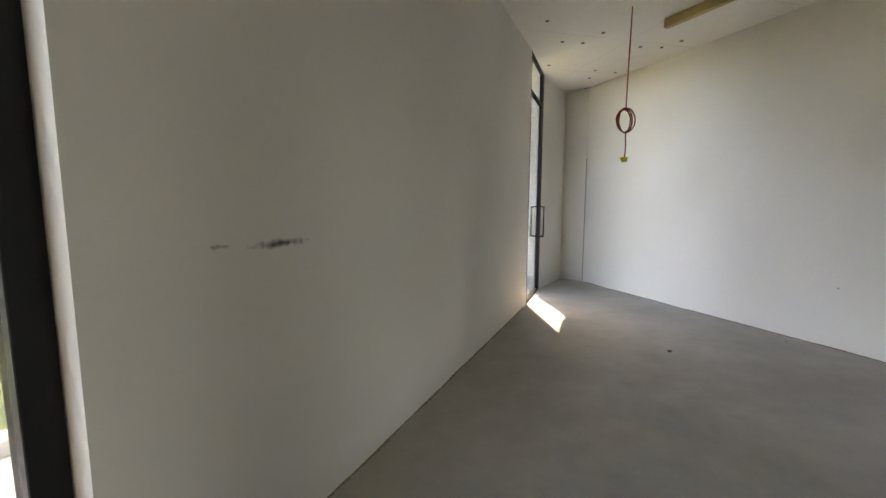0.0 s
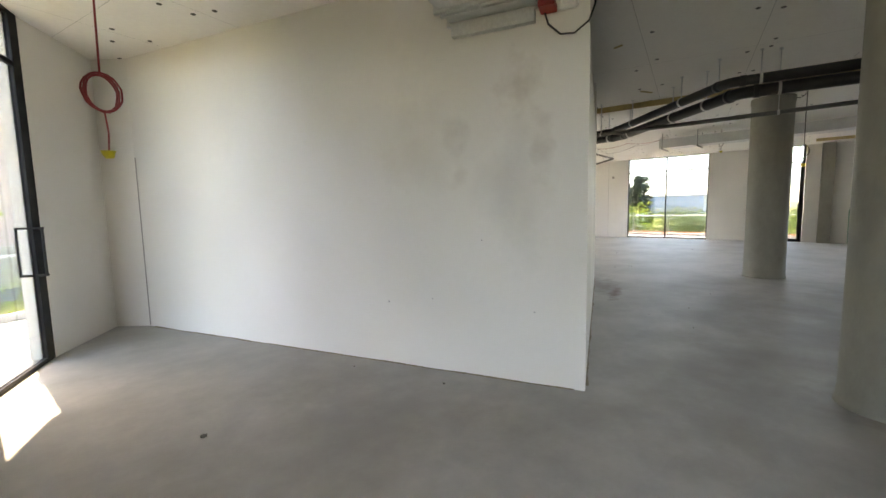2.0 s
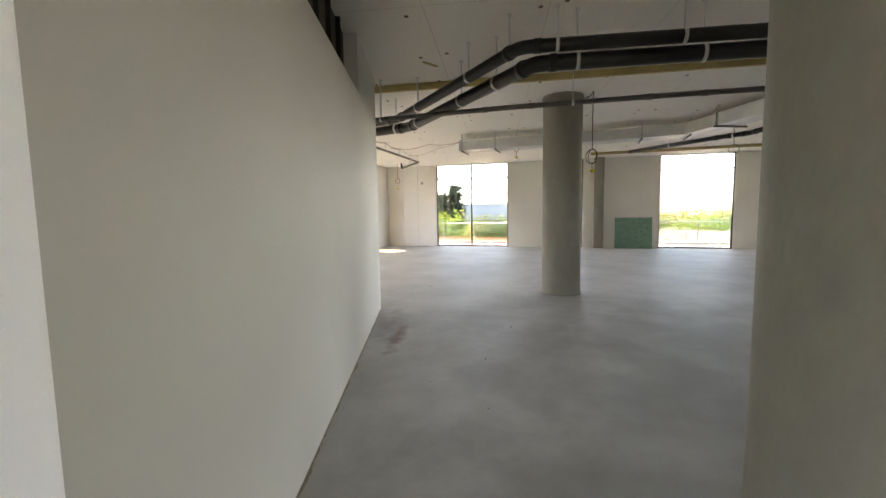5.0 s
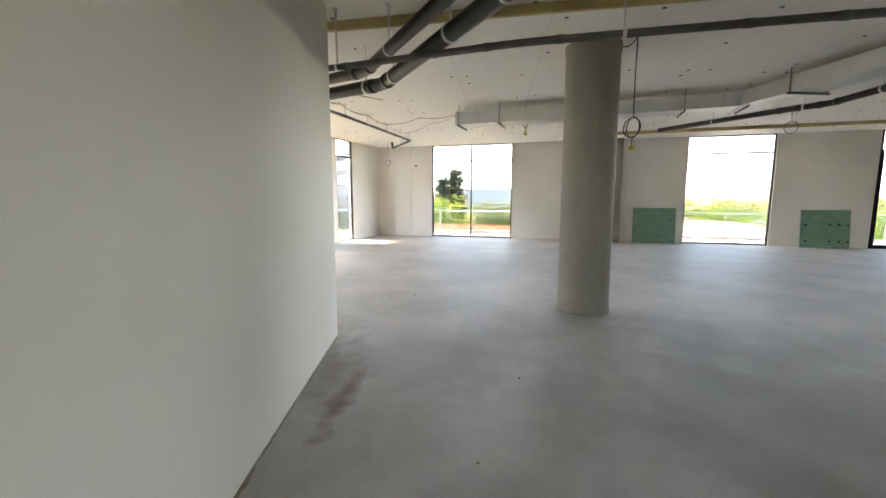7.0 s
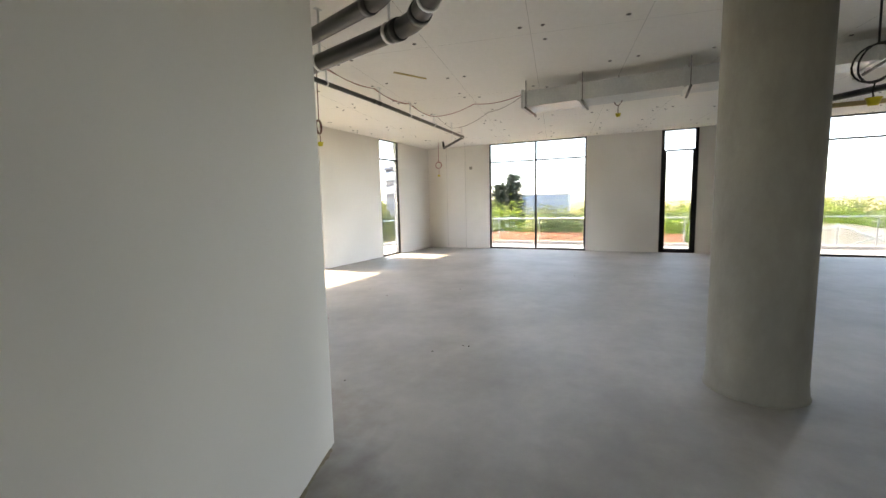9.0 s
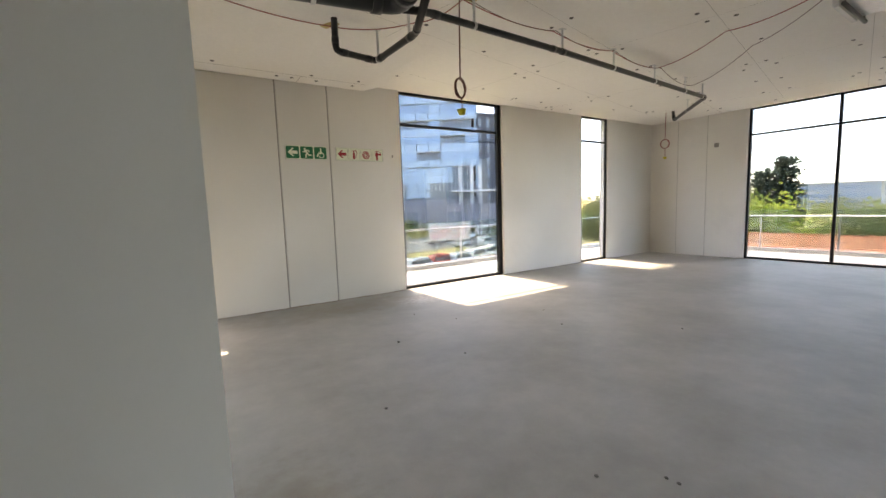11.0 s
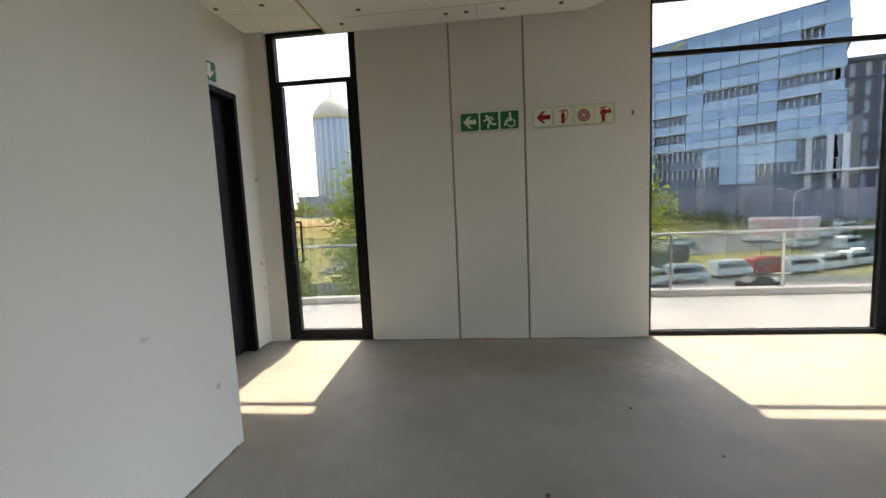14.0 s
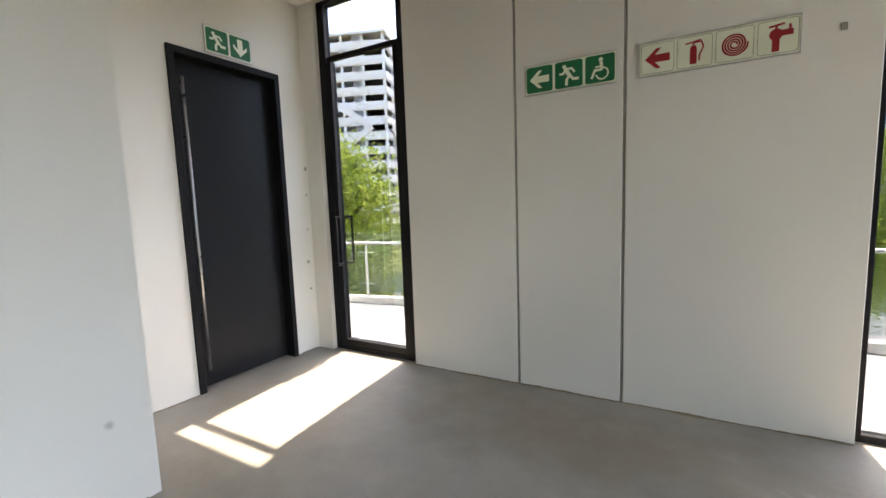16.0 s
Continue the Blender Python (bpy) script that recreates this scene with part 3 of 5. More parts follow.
CHAIR = [disc(0.006, 0.056, 0.013)] + stroke([(0.008, 0.036), (0.01, -0.004)], 0.01) + stroke([(0.01, -0.006), (-0.03, -0.008), (-0.048, -0.052)], 0.008) + stroke([(0.01, 0.014), (-0.026, 0.012)], 0.005) + stroke([(0.014 + 0.036 * math.cos(t), -0.03 + 0.036 * math.sin(t)) for t in [k * 0.42 - 2.9 for k in range(12)]], 0.005)
EXTING = [[(-0.022, -0.068), (0.012, -0.068), (0.012, 0.02), (0.004, 0.034), (-0.014, 0.034), (-0.022, 0.02)], [(-0.012, 0.036), (0.002, 0.036), (0.002, 0.048), (-0.012, 0.048)]] + stroke([(-0.044, 0.048), (0.03, 0.06)], 0.004) + stroke([(0.0, 0.05), (0.034, 0.05), (0.044, 0.02), (0.026, -0.02), (0.024, -0.05)], 0.004)
HOSE = [p for a in range(4) for p in stroke([((0.012 + 0.0125 * (a + t / 16)) * math.cos(t * math.tau / 16), (0.012 + 0.0125 * (a + t / 16)) * math.sin(t * math.tau / 16)) for t in range(17)], 0.0042)]
HYDRANT = [disc(-0.008, 0.012, 0.03)] + stroke([(-0.008, -0.012), (-0.008, -0.066)], 0.016) + stroke([(0.01, 0.016), (0.056, 0.016)], 0.015) + stroke([(-0.008, 0.03), (-0.008, 0.056)], 0.005) + stroke([(-0.036, 0.054), (0.024, 0.062)], 0.0055) + stroke([(0.05, 0.03), (0.05, 0.052)], 0.005)
DOWN = [(x * 1.0, y) for x, y in [(-y, x) for x, y in arrow()]]


def sign(at, panels, ground, ink, w, h, lab):
    """A strip sign on a wall: backing, a rounded coloured panel for each picture, the picture proud of it."""
    ob = thing("safety_sign", at, lab, "sign", "safety signs")
    n = len(panels)
    bm = bmesh.new()
    box(bm, 0, w, -0.012, 0.0, 0, h, 0.002)
    part("backing", bm, M_SIGNWHITE, ob, "pale plastic backing")
    bm = bmesh.new()
    for a, b, c, d in ((-0.004, 0.0, -0.004, h + 0.004), (w, w + 0.004, -0.004, h + 0.004), (0, w, -0.004, 0.0), (0, w, h, h + 0.004)):
        box(bm, a, b, -0.014, 0.0, c, d)
    part("edge_trim", bm, M_STEEL, ob, "thin aluminium edge")
    cell = w / n
    for k, shapes in enumerate(panels):
        cx, cz, hw, hh, r = (k + 0.5) * cell, h / 2, cell / 2 - 0.009, h / 2 - 0.011, 0.015
        pts = []
        for sx, sz, a0 in ((1, 1, 0), (-1, 1, 90), (-1, -1, 180), (1, -1, 270)):
            for t in range(4):
                a = radians(a0 + 30 * t)
                pts.append((cx + sx * (hw - r) + r * math.cos(a), cz + sz * (hh - r) + r * math.sin(a)))
        bm = bmesh.new()
        prism(bm, pts, "y", -0.0125, -0.0135)
        part("picture_panel", bm, ground, ob)
        if ground is M_SIGNWHITE:
            bm = bmesh.new()
            tube(bm, [(x, -0.0135, z) for x, z in pts], 0.0012, 4, closed=True)
            part("outline", bm, M_WASHER, ob)
        bm = bmesh.new()
        for j, poly in enumerate(shapes):
            prism(bm, [(cx + x * h / 0.19, cz + z * h / 0.19) for x, z in poly], "y", -0.0137, -0.0146 - 0.00005 * (j % 9))
        part("pictogram", bm, ink, ob)
    return ob


sign(seg(9) @ pose(2.285, -0.001, 2.225), [[arrow()], RUN, CHAIR], M_GREENSIGN, M_SIGNWHITE, 0.615, 0.20, "green escape route sign with arrow, running figure and wheelchair symbols")
sign(seg(9) @ pose(3.04, -0.001, 2.225), [[arrow()], EXTING, HOSE, HYDRANT], M_SIGNWHITE, M_REDSIGN, 0.80, 0.20, "white fire equipment sign with red arrow, extinguisher, hose and hydrant")
sign(D @ pose(1.12, -0.001, 2.735), [RUN, [DOWN]], M_GREENSIGN, M_SIGNWHITE, 0.40, 0.20, "green exit sign with running figure and down arrow above the door")
bm = bmesh.new()
box(bm, -0.014, 0.014, -0.008, 0, -0.02, 0.02, 0.004)
tagged(part("wall_plug", bm, M_JOINT), "small grey plug stuck in a drilled hole", "wall plug").matrix_world = seg(9) @ pose(4.02, -0.001, 2.32)
bm = bmesh.new()
box(bm, -0.05, 0.05, -0.012, 0, -0.05, 0.05, 0.006)
tagged(part("socket_box", bm, M_JOINT), "open grey electrical box in the far wall", "socket box").matrix_world = seg(10) @ pose(1.57, -0.001, 2.69)

# ---- ceiling services ----
def pipe(name, pts, r, mat, lab, cat, bend=0.12, straps=(), strap_r=0.0, hang=True, hang_mat=None):
    """A pipe with rounded elbows, thicker collars at them, and strap hangers up to the ceiling."""
    ob = thing(name, pts[0], lab, cat)
    o = Vector(pts[0])
    loc = [Vector(p) - o for p in pts]
    bm = bmesh.new()
    tube(bm, rounded(loc, bend), r, 14)
    part("run", bm, mat, ob)
    for a, b, c in zip(loc, loc[1:], loc[2:]):
        for q in (a, c):
            d = (q - b).normalized()
            e = b + d * min(bend * 1.1, (q - b).length * 0.48)
            bm = bmesh.new()
            tube(bm, [e - d * 0.0, e + d * 0.07], r * 1.13, 14)
            part("collar", bm, mat, ob)
    for k, f in straps:
        a, b = loc[k], loc[k + 1]
        d = (b - a).normalized()
        p = a + (b - a) * f
        bm = bmesh.new()
        tube(bm, [p - d * 0.016, p + d * 0.016], r * 1.1, 14)
        st = part("strap", bm, M_GALV, ob, "galvanised pipe strap")
        if hang:
            bm = bmesh.new()
            h = CEIL - (o.z + p.z) - 0.002
            box(bm, p.x - 0.013, p.x + 0.013, p.y - 0.004, p.y + 0.004, p.z + r, p.z + h)
            box(bm, p.x - 0.04, p.x + 0.04, p.y - 0.02, p.y + 0.02, p.z + h - 0.006, p.z + h)
            part("hanger", bm, M_GALV, st)
    return ob


pipe("drain_pipe", [(7.71, 5.95, 2.93), (9.22, 5.74, 2.93), (8.84, 3.93, 2.91), (6.71, 1.50, 2.93), (7.49, -1.86, 2.93), (9.15, -9.05, 2.95)], 0.078, M_PIPE, "thick black plastic drain pipe on strap hangers", "pipe", 0.13, [(0, 0.6), (1, 0.3), (1, 0.85), (2, 0.12), (2, 0.55), (2, 0.8), (3, 0.12), (3, 0.45), (3, 0.8), (4, 0.2), (4, 0.6)])
pipe("waste_pipe", [(7.71, 5.62, 3.03), (8.93, 5.45, 3.03), (8.52, 3.98, 2.98), (6.575, 1.62, 3.06), (7.40, -1.83, 3.06), (9.02, -9.05, 3.06)], 0.064, M_PIPE, "black plastic waste pipe beside the drain pipe", "pipe", 0.12, [(2, 0.25), (2, 0.7), (2, 0.95), (3, 0.1), (3, 0.42), (3, 0.78), (4, 0.3)])
pipe("sprinkler_pipe", [(7.70, 5.1, 2.86), (7.93, 4.15, 2.86), (7.75, 2.0, 2.79), (8.15, 0.04, 2.83), (8.9, -4.0, 2.85), (9.6, -9.05, 2.85)], 0.032, M_GREYPIPE, "thin dark grey sprinkler pipe with couplings", "pipe", 0.25, [(1, 0.1), (2, 0.4), (3, 0.3), (3, 0.7), (4, 0.4)])
pipe("branch_pipe", [(9.20, 7.26, CEIL), (9.20, 7.26, 3.10), (9.69, 7.36, 3.10), (9.77, 6.55, 3.12), (9.45, 5.75, 3.05)], 0.034, M_PIPE, "thin black branch pipe dropping from a hole in the ceiling", "pipe", 0.06, [(2, 0.05), (2, 0.85)])
pipe("vent_pipe", [(9.40, 6.05, 3.06), (9.69, 6.17, 3.14), (11.48, 6.37, 3.17), (15.68, 6.92, 3.21), (17.22, 8.36, 3.21), (17.28, 8.42, 3.41)], 0.032, M_PIPE, "long thin black pipe hung under the ceiling", "pipe", 0.05, [(1, 0.3), (2, 0.02), (2, 0.28), (2, 0.55), (2, 0.8), (2, 0.97), (3, 0.5)])
pipe("drain_pipe", [(11.0, -2.4, 3.0), (12.75, -1.95, 3.0), (13.2, -1.55, 3.02), (15.5, 0.2, 3.1)], 0.05, M_PIPE, "black pipe below the galvanised duct", "pipe", 0.1, [(0, 0.5), (1, 0.6), (2, 0.5)])


def duct(name, pts, w, h, lab, flanges):
    """A rectangular sheet-metal duct along a level line, with raised flanges and trapeze hangers."""
    ob = thing(name, (pts[0][0], pts[0][1], pts[0][2]), lab, "air duct")
    o = Vector(pts[0])
    loc = [Vector(p) - o for p in pts]
    n = len(loc)

    def ring(bm, k, extra=0.0, shift=None):
        a, b = loc[max(0, k - 1)], loc[min(n - 1, k + 1)]
        d = (b - a).normalized()
        s = Vector((-d.y, d.x, 0)).normalized()
        p = loc[k] if shift is None else shift
        return [bm.verts.new(p + s * i * (w / 2 + extra) + Vector((0, 0, j))) for i, j in ((-1, -extra), (1, -extra), (1, h + extra), (-1, h + extra))]
    bm = bmesh.new()
    rs = [ring(bm, k) for k in range(n)]
    for A, B in zip(rs, rs[1:]):
        for k in range(4):
            bm.faces.new((A[k], A[(k + 1) % 4], B[(k + 1) % 4], B[k]))
    bm.faces.new(rs[0][::-1]), bm.faces.new(rs[-1])
    bmesh.ops.recalc_face_normals(bm, faces=bm.faces[:])
    part("casing", bm, M_GALV, ob)
    for k, f in flanges:
        a, b = loc[k], loc[k + 1]
        d = (b - a).normalized()
        s = Vector((-d.y, d.x, 0)).normalized()
        p = a + (b - a) * f
        bm = bmesh.new()
        A, B = [[bm.verts.new(p + d * t + s * i * (w / 2 + 0.025) + Vector((0, 0, j))) for i, j in ((-1, -0.025), (1, -0.025), (1, h + 0.025), (-1, h + 0.025))] for t in (-0.018, 0.018)]
        for q in range(4):
            bm.faces.new((A[q], A[(q + 1) % 4], B[(q + 1) % 4], B[q]))
        bm.faces.new(A[::-1]), bm.faces.new(B)
        bmesh.ops.recalc_face_normals(bm, faces=bm.faces[:])
        fl = part("flange", bm, M_GALV, ob, "raised steel flange")
        bm = bmesh.new()
        for i in (-1, 1):
            q = p + s * i * (w / 2 + 0.05) + d * 0.06
            tube(bm, [q + Vector((0, 0, -0.05)), q + Vector((0, 0, CEIL - o.z - p.z - 0.002))], 0.006, 6)
        q0, q1 = p + s * (w / 2 + 0.09) + d * 0.06, p - s * (w / 2 + 0.09) + d * 0.06
        tube(bm, [q0 + Vector((0, 0, -0.03)), q1 + Vector((0, 0, -0.03))], 0.018, 6)
        part("trapeze_hanger", bm, M_GREYPIPE, fl, "dark steel trapeze hanger")
    return ob


duct("air_duct", [(12.83, 4.35, 3.03), (13.02, 1.2, 3.05), (13.1, -0.9, 3.08), (11.2, -1.9, 3.08), (8.9, -3.1, 3.08)], 0.52, 0.24, "long galvanised air duct hung below the ceiling", [(0, 0.01), (0, 0.28), (0, 0.72), (1, 0.5), (1, 0.95), (2, 0.5), (3, 0.5)])
Rw = seg(4)
dv = thing("air_duct", Rw @ pose(4.75, 0, 2.99), "short galvanised duct stub passing through the plaster wall", "air duct")
bm = bmesh.new()
box(bm, -0.36, 0.36, -2.6, 0.02, 0.0, 0.36, 0.004)
part("casing", bm, M_GALV, dv)
for y0, y1, g in ((-0.30, -0.26, 0.028), (-0.035, -0.002, 0.028), (-0.2, -0.16, 0.016)):
    bm = bmesh.new()
    box(bm, -0.36 - g, 0.36 + g, y0, y1, -g, 0.36 + g, 0.003)
    part("flange", bm, M_GALV, dv, "raised steel flange")
bm = bmesh.new()
box(bm, -0.34, 0.34, -0.06, -0.001, -0.12, -0.03, 0.003)
part("angle_frame", bm, M_GALV, dv, "steel angle frame at the wall")

# foam strips at the ceiling steps
for p0, p1, w, h in (((8.05, 4.6), (9.35, -2.5), 0.05, 0.10), ((17.6, 1.3), (18.2, -8.5), 0.05, 0.09)):
    bm = bmesh.new()
    box(bm, 0, (Vector(p1) - Vector(p0)).length, 0, w, CEIL - h, CEIL - 0.002, 0.004)
    tagged(part("foam_strip", bm, M_FOAM), "yellow foam strip along a step in the ceiling", "foam strip", kind="structure").matrix_world = axis_pose(p0, p1)
bm = bmesh.new()
box(bm, 0, 0.9, 0, 0.06, CEIL - 0.10, CEIL - 0.002, 0.004)
tagged(part("hatch_lining", bm, M_FOAM), "yellow timber lining of a ceiling opening", "hatch lining", kind="structure").matrix_world = pose(0.74, 4.19, 0, 0, 0, -65)
for x, y, sx, sy in ((9.20, 7.42, 0.10, 0.045), (10.15, 6.3, 0.15, 0.025), (11.3, 5.6, 0.28, 0.022), (7.6, 3.0, 0.13, 0.022), (5.15, 2.5, 0.06, 0.018), (8.3, 3.6, 0.06, 0.035)):
    bm = bmesh.new()
    box(bm, -sx, sx, -sy, sy, -0.012, -0.001, 0.004)
    tagged(part("foam_patch", bm, M_FOAM), "torn yellow foam patch at a hole in the ceiling", "foam patch", "foam patches on the ceiling").matrix_world = pose(x, y, CEIL, 0, 0, 30 * sx * 40)


def coil(name, x, y, top, loop_z, loop_r, rose_z, mat, lab, turns=3, tilt=0.0, rose=True):
    """A hanging lighting cable: a drop from the ceiling, a loose coil, a tail with a round yellow box."""
    ob = thing(name, (x, y, top), lab, "ceiling cable", "hanging lighting cables")
    rg = random.Random(int(x * 100))
    bm = bmesh.new()
    dz = loop_z - top
    tube(bm, [(0.01, 0, -0.001), (0.004, 0.006, dz * 0.4), (-0.006, 0, dz + loop_r)], 0.0065, 8)
    part("drop_cable", bm, mat, ob)
    for k in range(turns):
        bm = bmesh.new()
        r, ph = loop_r * rg.uniform(0.9, 1.04), rg.uniform(-0.3, 0.3)
        tube(bm, [(r * rg.uniform(0.95, 1.03) * math.cos(a) * math.cos(tilt + ph * 0.5), r * math.cos(a) * math.sin(tilt + ph) + 0.012 * k, dz + r * 1.08 * math.sin(a)) for a in [i * math.tau / 20 for i in range(20)]], 0.0065, 6, closed=True)
        part("loop", bm, mat, ob)
    if rose:
        bm = bmesh.new()
        rz = rose_z - top
        tube(bm, [(0, 0, dz - loop_r), (0.012, 0.004, (dz - loop_r + rz) / 2), (0.004, 0, rz + 0.02)], 0.0055, 6)
        part("tail_cable", bm, mat, ob)
        bm = bmesh.new()
        tube(bm, [(-0.0, 0, rz + 0.022), (0.0, 0.0, rz + 0.008), (0.004, 0, rz - 0.012), (0.006, 0, rz - 0.026)], 0.044, 16, r_end=0.024)
        part("junction_box", bm, M_YELLOW, ob, "round yellow plastic junction box")
    return ob


coil("lighting_cable", 0.26, 3.9, CEIL, 2.29, 0.115, 1.885, M_RED, "red conduit coil with a yellow box hanging from the ceiling", 4, 0.4)
coil("lighting_cable", 10.05, 6.22, CEIL, 2.56, 0.085, 2.34, M_WIRE, "brown cable coil with a yellow box hanging from the ceiling", 3, 0.2)
coil("lighting_cable", 9.81, 1.03, CEIL, 2.36, 0.11, 2.12, M_DKWIRE, "dark cable coil with a grey box beside the column", 2, 0.9)
coil("lighting_cable", 17.3, 8.6, CEIL, 2.72, 0.10, 2.40, M_RED, "thin red cable coil near the pipe end", 2, 1.9)
coil("lighting_cable", 13.09, 2.95, CEIL, 3.05, 0.07, 2.83, M_WIRE, "short cable loop with a yellow box below the duct", 1, 0.9)
coil("lighting_cable", 15.0, -2.2, CEIL, 2.95, 0.12, 2.6, M_DKWIRE, "loose cable loop hanging over the open floor", 1, 0.9, rose=False)


def slack(pts, r, mat, sag, lab):
    ob = thing("ceiling_cable", pts[0], lab, "ceiling cable", "slack cables on the ceiling")
    o = Vector(pts[0])
    for a, b in zip(pts, pts[1:]):
        a, b = Vector(a) - o, Vector(b) - o
        bm = bmesh.new()
        tube(bm, [a + (b - a) * t + Vector((0, 0, -sag * 4 * t * (1 - t))) for t in [k / 8 for k in range(9)]], r, 6)
        part("span", bm, mat, ob)


slack([(7.72, 7.0, 3.36), (9.2, 7.42, 3.40), (9.95, 6.9, 3.38), (10.15, 6.3, 3.40), (11.48, 6.44, 3.40), (12.64, 6.54, 3.40), (13.9, 6.70, 3.40), (13.3, 5.5, 3.38), (12.86, 4.42, 3.30)], 0.005, M_RED, 0.05, "thin red cable looping along the ceiling")
slack([(10.17, 6.26, 3.40), (11.48, 6.4, 3.39), (12.64, 6.5, 3.39), (13.9, 6.65, 3.39), (15.4, 7.0, 3.40)], 0.004, M_WIRE, 0.07, "thin brown cable drooping between pipe hangers")
slack([(12.9, 4.3, 3.36), (14.2, 5.6, 3.40), (15.4, 7.0, 3.40)], 0.004, M_WIRE, 0.06, "thin brown cable strung to the duct")
slack([(9.99, 1.2, 3.38), (9.81, 1.03, 3.41)], 0.006, M_DKWIRE, 0.05, "dark cable strung from the column head")

# sensor, cable tray end and looped cable at the head of the core wall
bm = bmesh.new()
box(bm, -0.075, 0.075, -0.028, -0.001, -0.075, 0.075, 0.02)
sensor = part("sensor", bm, M_WHITEPL)
tagged(sensor, "square white plastic sensor plate on the plaster wall", "sensor").matrix_world = Rw @ pose(5.33, 0, 3.0)
bm = bmesh.new()
box(bm, -0.04, 0.04, -0.031, -0.0285, -0.04, 0.04, 0.002)
part("sensor_grille", bm, M_GALV, sensor)
bm = bmesh.new()
tube(bm, [(-0.03, -0.012, 0.06), (-0.04, -0.014, 0.4)], 0.011, 8)
part("conduit", bm, M_RED, sensor, "red conduit stub")
tray = thing("fire_damper_box", Rw @ pose(5.19, -0.09, 2.92), "red fire damper actuator beside the duct", "damper box")
bm = bmesh.new()
box(bm, -0.06, 0.06, -0.07, 0.085, 0, 0.05, 0.006)
part("base", bm, M_RED, tray)
bm = bmesh.new()
box(bm, -0.05, 0.05, -0.06, 0.06, 0.05, 0.42, 0.006)
part("housing", bm, M_BLACK, tray)
loop = thing("loose_cable", Rw @ pose(5.16, -0.03, 2.93), "black cable looping along the head of the wall", "cable")
bm = bmesh.new()
tube(bm, [(0, 0, 0), (0.03, -0.02, -0.1), (0.12, -0.03, -0.19), (0.22, -0.03, -0.2), (0.32, -0.025, -0.13), (0.36, -0.02, -0.02), (0.36, 0.0, 0.1)], 0.007, 6)
part("cable", bm, M_DKWIRE, loop)

# edge bead strips on the plaster corners
for k, s in ((5, 0.0),):
    bm = bmesh.new()
    box(bm, -0.006, 0.028, -0.0035, 0.004, 0.01, 2.785)
    tagged(part("corner_bead", bm, M_PLASTER), "slightly proud plaster bead on the wall corner", "corner bead", kind="structure").matrix_world = seg(k)
# grey crevice where the thin wall return meets the core wall
bm = bmesh.new()
box(bm, 0.0, 0.02, -0.003, 0.004, 0.02, 2.2)
tagged(part("wall_crack", bm, M_JOINT), "fine open crack in the plaster corner", "crack", kind="structure").matrix_world = seg(4)

# ---- outside: balcony ----
HULL = [(-3.88, -2.55), (-0.51, 5.10), (-0.08, 6.21), (0.54, 7.20), (3.2, 8.55), (6.72, 9.24), (18.51, 9.705), (20.25, -9.1), (-1.5, -9.1)]
RIM = offset_points(HULL, THICK + 1.75)
bm = bmesh.new()
prism(bm, [(p.x, p.y) for p in offset_points(HULL, THICK + 1.95)], "z", -0.34, -0.012)
tagged(part("balcony", bm, M_BALC), "pale screeded balcony slab round the storey", "balcony", kind="structure")
# unseen roof slab; its overhang is added to cut the sun patches short
bm = bmesh.new()
prism(bm, [(p.x, p.y) for p in offset_points(HULL, THICK + 0.11)], "z", CEIL + 0.125, CEIL + 0.45)
tagged(part("roof_slab", bm, M_COLUMN), "unseen concrete slab over the storey, overhanging to trim the sun", "slab", kind="structure")
# unseen outer walls added to keep the sun out of the core
for k in (3, 4):
    bm = bmesh.new()
    box(bm, 0, (Vector(HULL[k + 1]) - Vector(HULL[k])).length, 0.02, 0.22, -0.01, CEIL + 0.12)
    tagged(part("wall_core_unseen", bm, M_PLASTER), "unseen plain plastered outer wall, added to keep sun from the core", "wall", kind="structure").matrix_world = axis_pose(HULL[k], HULL[k + 1])

for k in range(7):
    a, b = RIM[k], RIM[k + 1]
    L = (b - a).length
    ob = thing("balustrade", axis_pose(a, b, -0.012), "frameless glass balustrade with round steel rail and flat posts", "balustrade", "balcony balustrades")
    bm = bmesh.new()
    box(bm, 0, L, -0.07, 0.09, 0, 0.10, 0.008)
    part("kerb", bm, M_BALC, ob, "low concrete kerb")
    bm = bmesh.new()
    tube(bm, [(0, -0.06, 0.93), (L, -0.06, 0.93)], 0.021, 8)
    part("rail", bm, M_STEEL, ob, "round steel handrail")
    n = max(1, round(L / 1.55))
    for j in range(n):
        u, v = L * j / n, L * (j + 1) / n
        bm = bmesh.new()
        box(bm, u + 0.012, v - 0.012, 0.0, 0.012, 0.16, 1.08)
        part("glass_panel", bm, M_CLEAR, ob, "clear glass panel").visible_shadow = False
        bm = bmesh.new()
        c = (u + v) / 2
        box(bm, c - 0.018, c + 0.018, -0.035, -0.022, 0.10, 0.90)
        box(bm, c - 0.045, c + 0.045, -0.06, 0.0, 0.10, 0.11)
        for z in (0.3, 0.78):
            tube(bm, [(c - 0.12, -0.012, z), (c + 0.12, -0.012, z)], 0.010, 6)
        part("post", bm, M_STEEL, ob, "flat steel post with glass clamps")

# ---- outside: ground ----
LOW, HIGH = -8.5, -2.3


def ground_z(x, y):
    t = min(1.0, max(0.0, (y - 63) / 42))
    return LOW + (HIGH - LOW) * t * t * (3 - 2 * t)


M_GROUND = surface("dry_grass_ground", (0.42, 0.33, 0.11), 0.95, second=(0.36, 0.30, 0.10), scales=(0.03, 1.5), amount=0.9, fine=0.25)
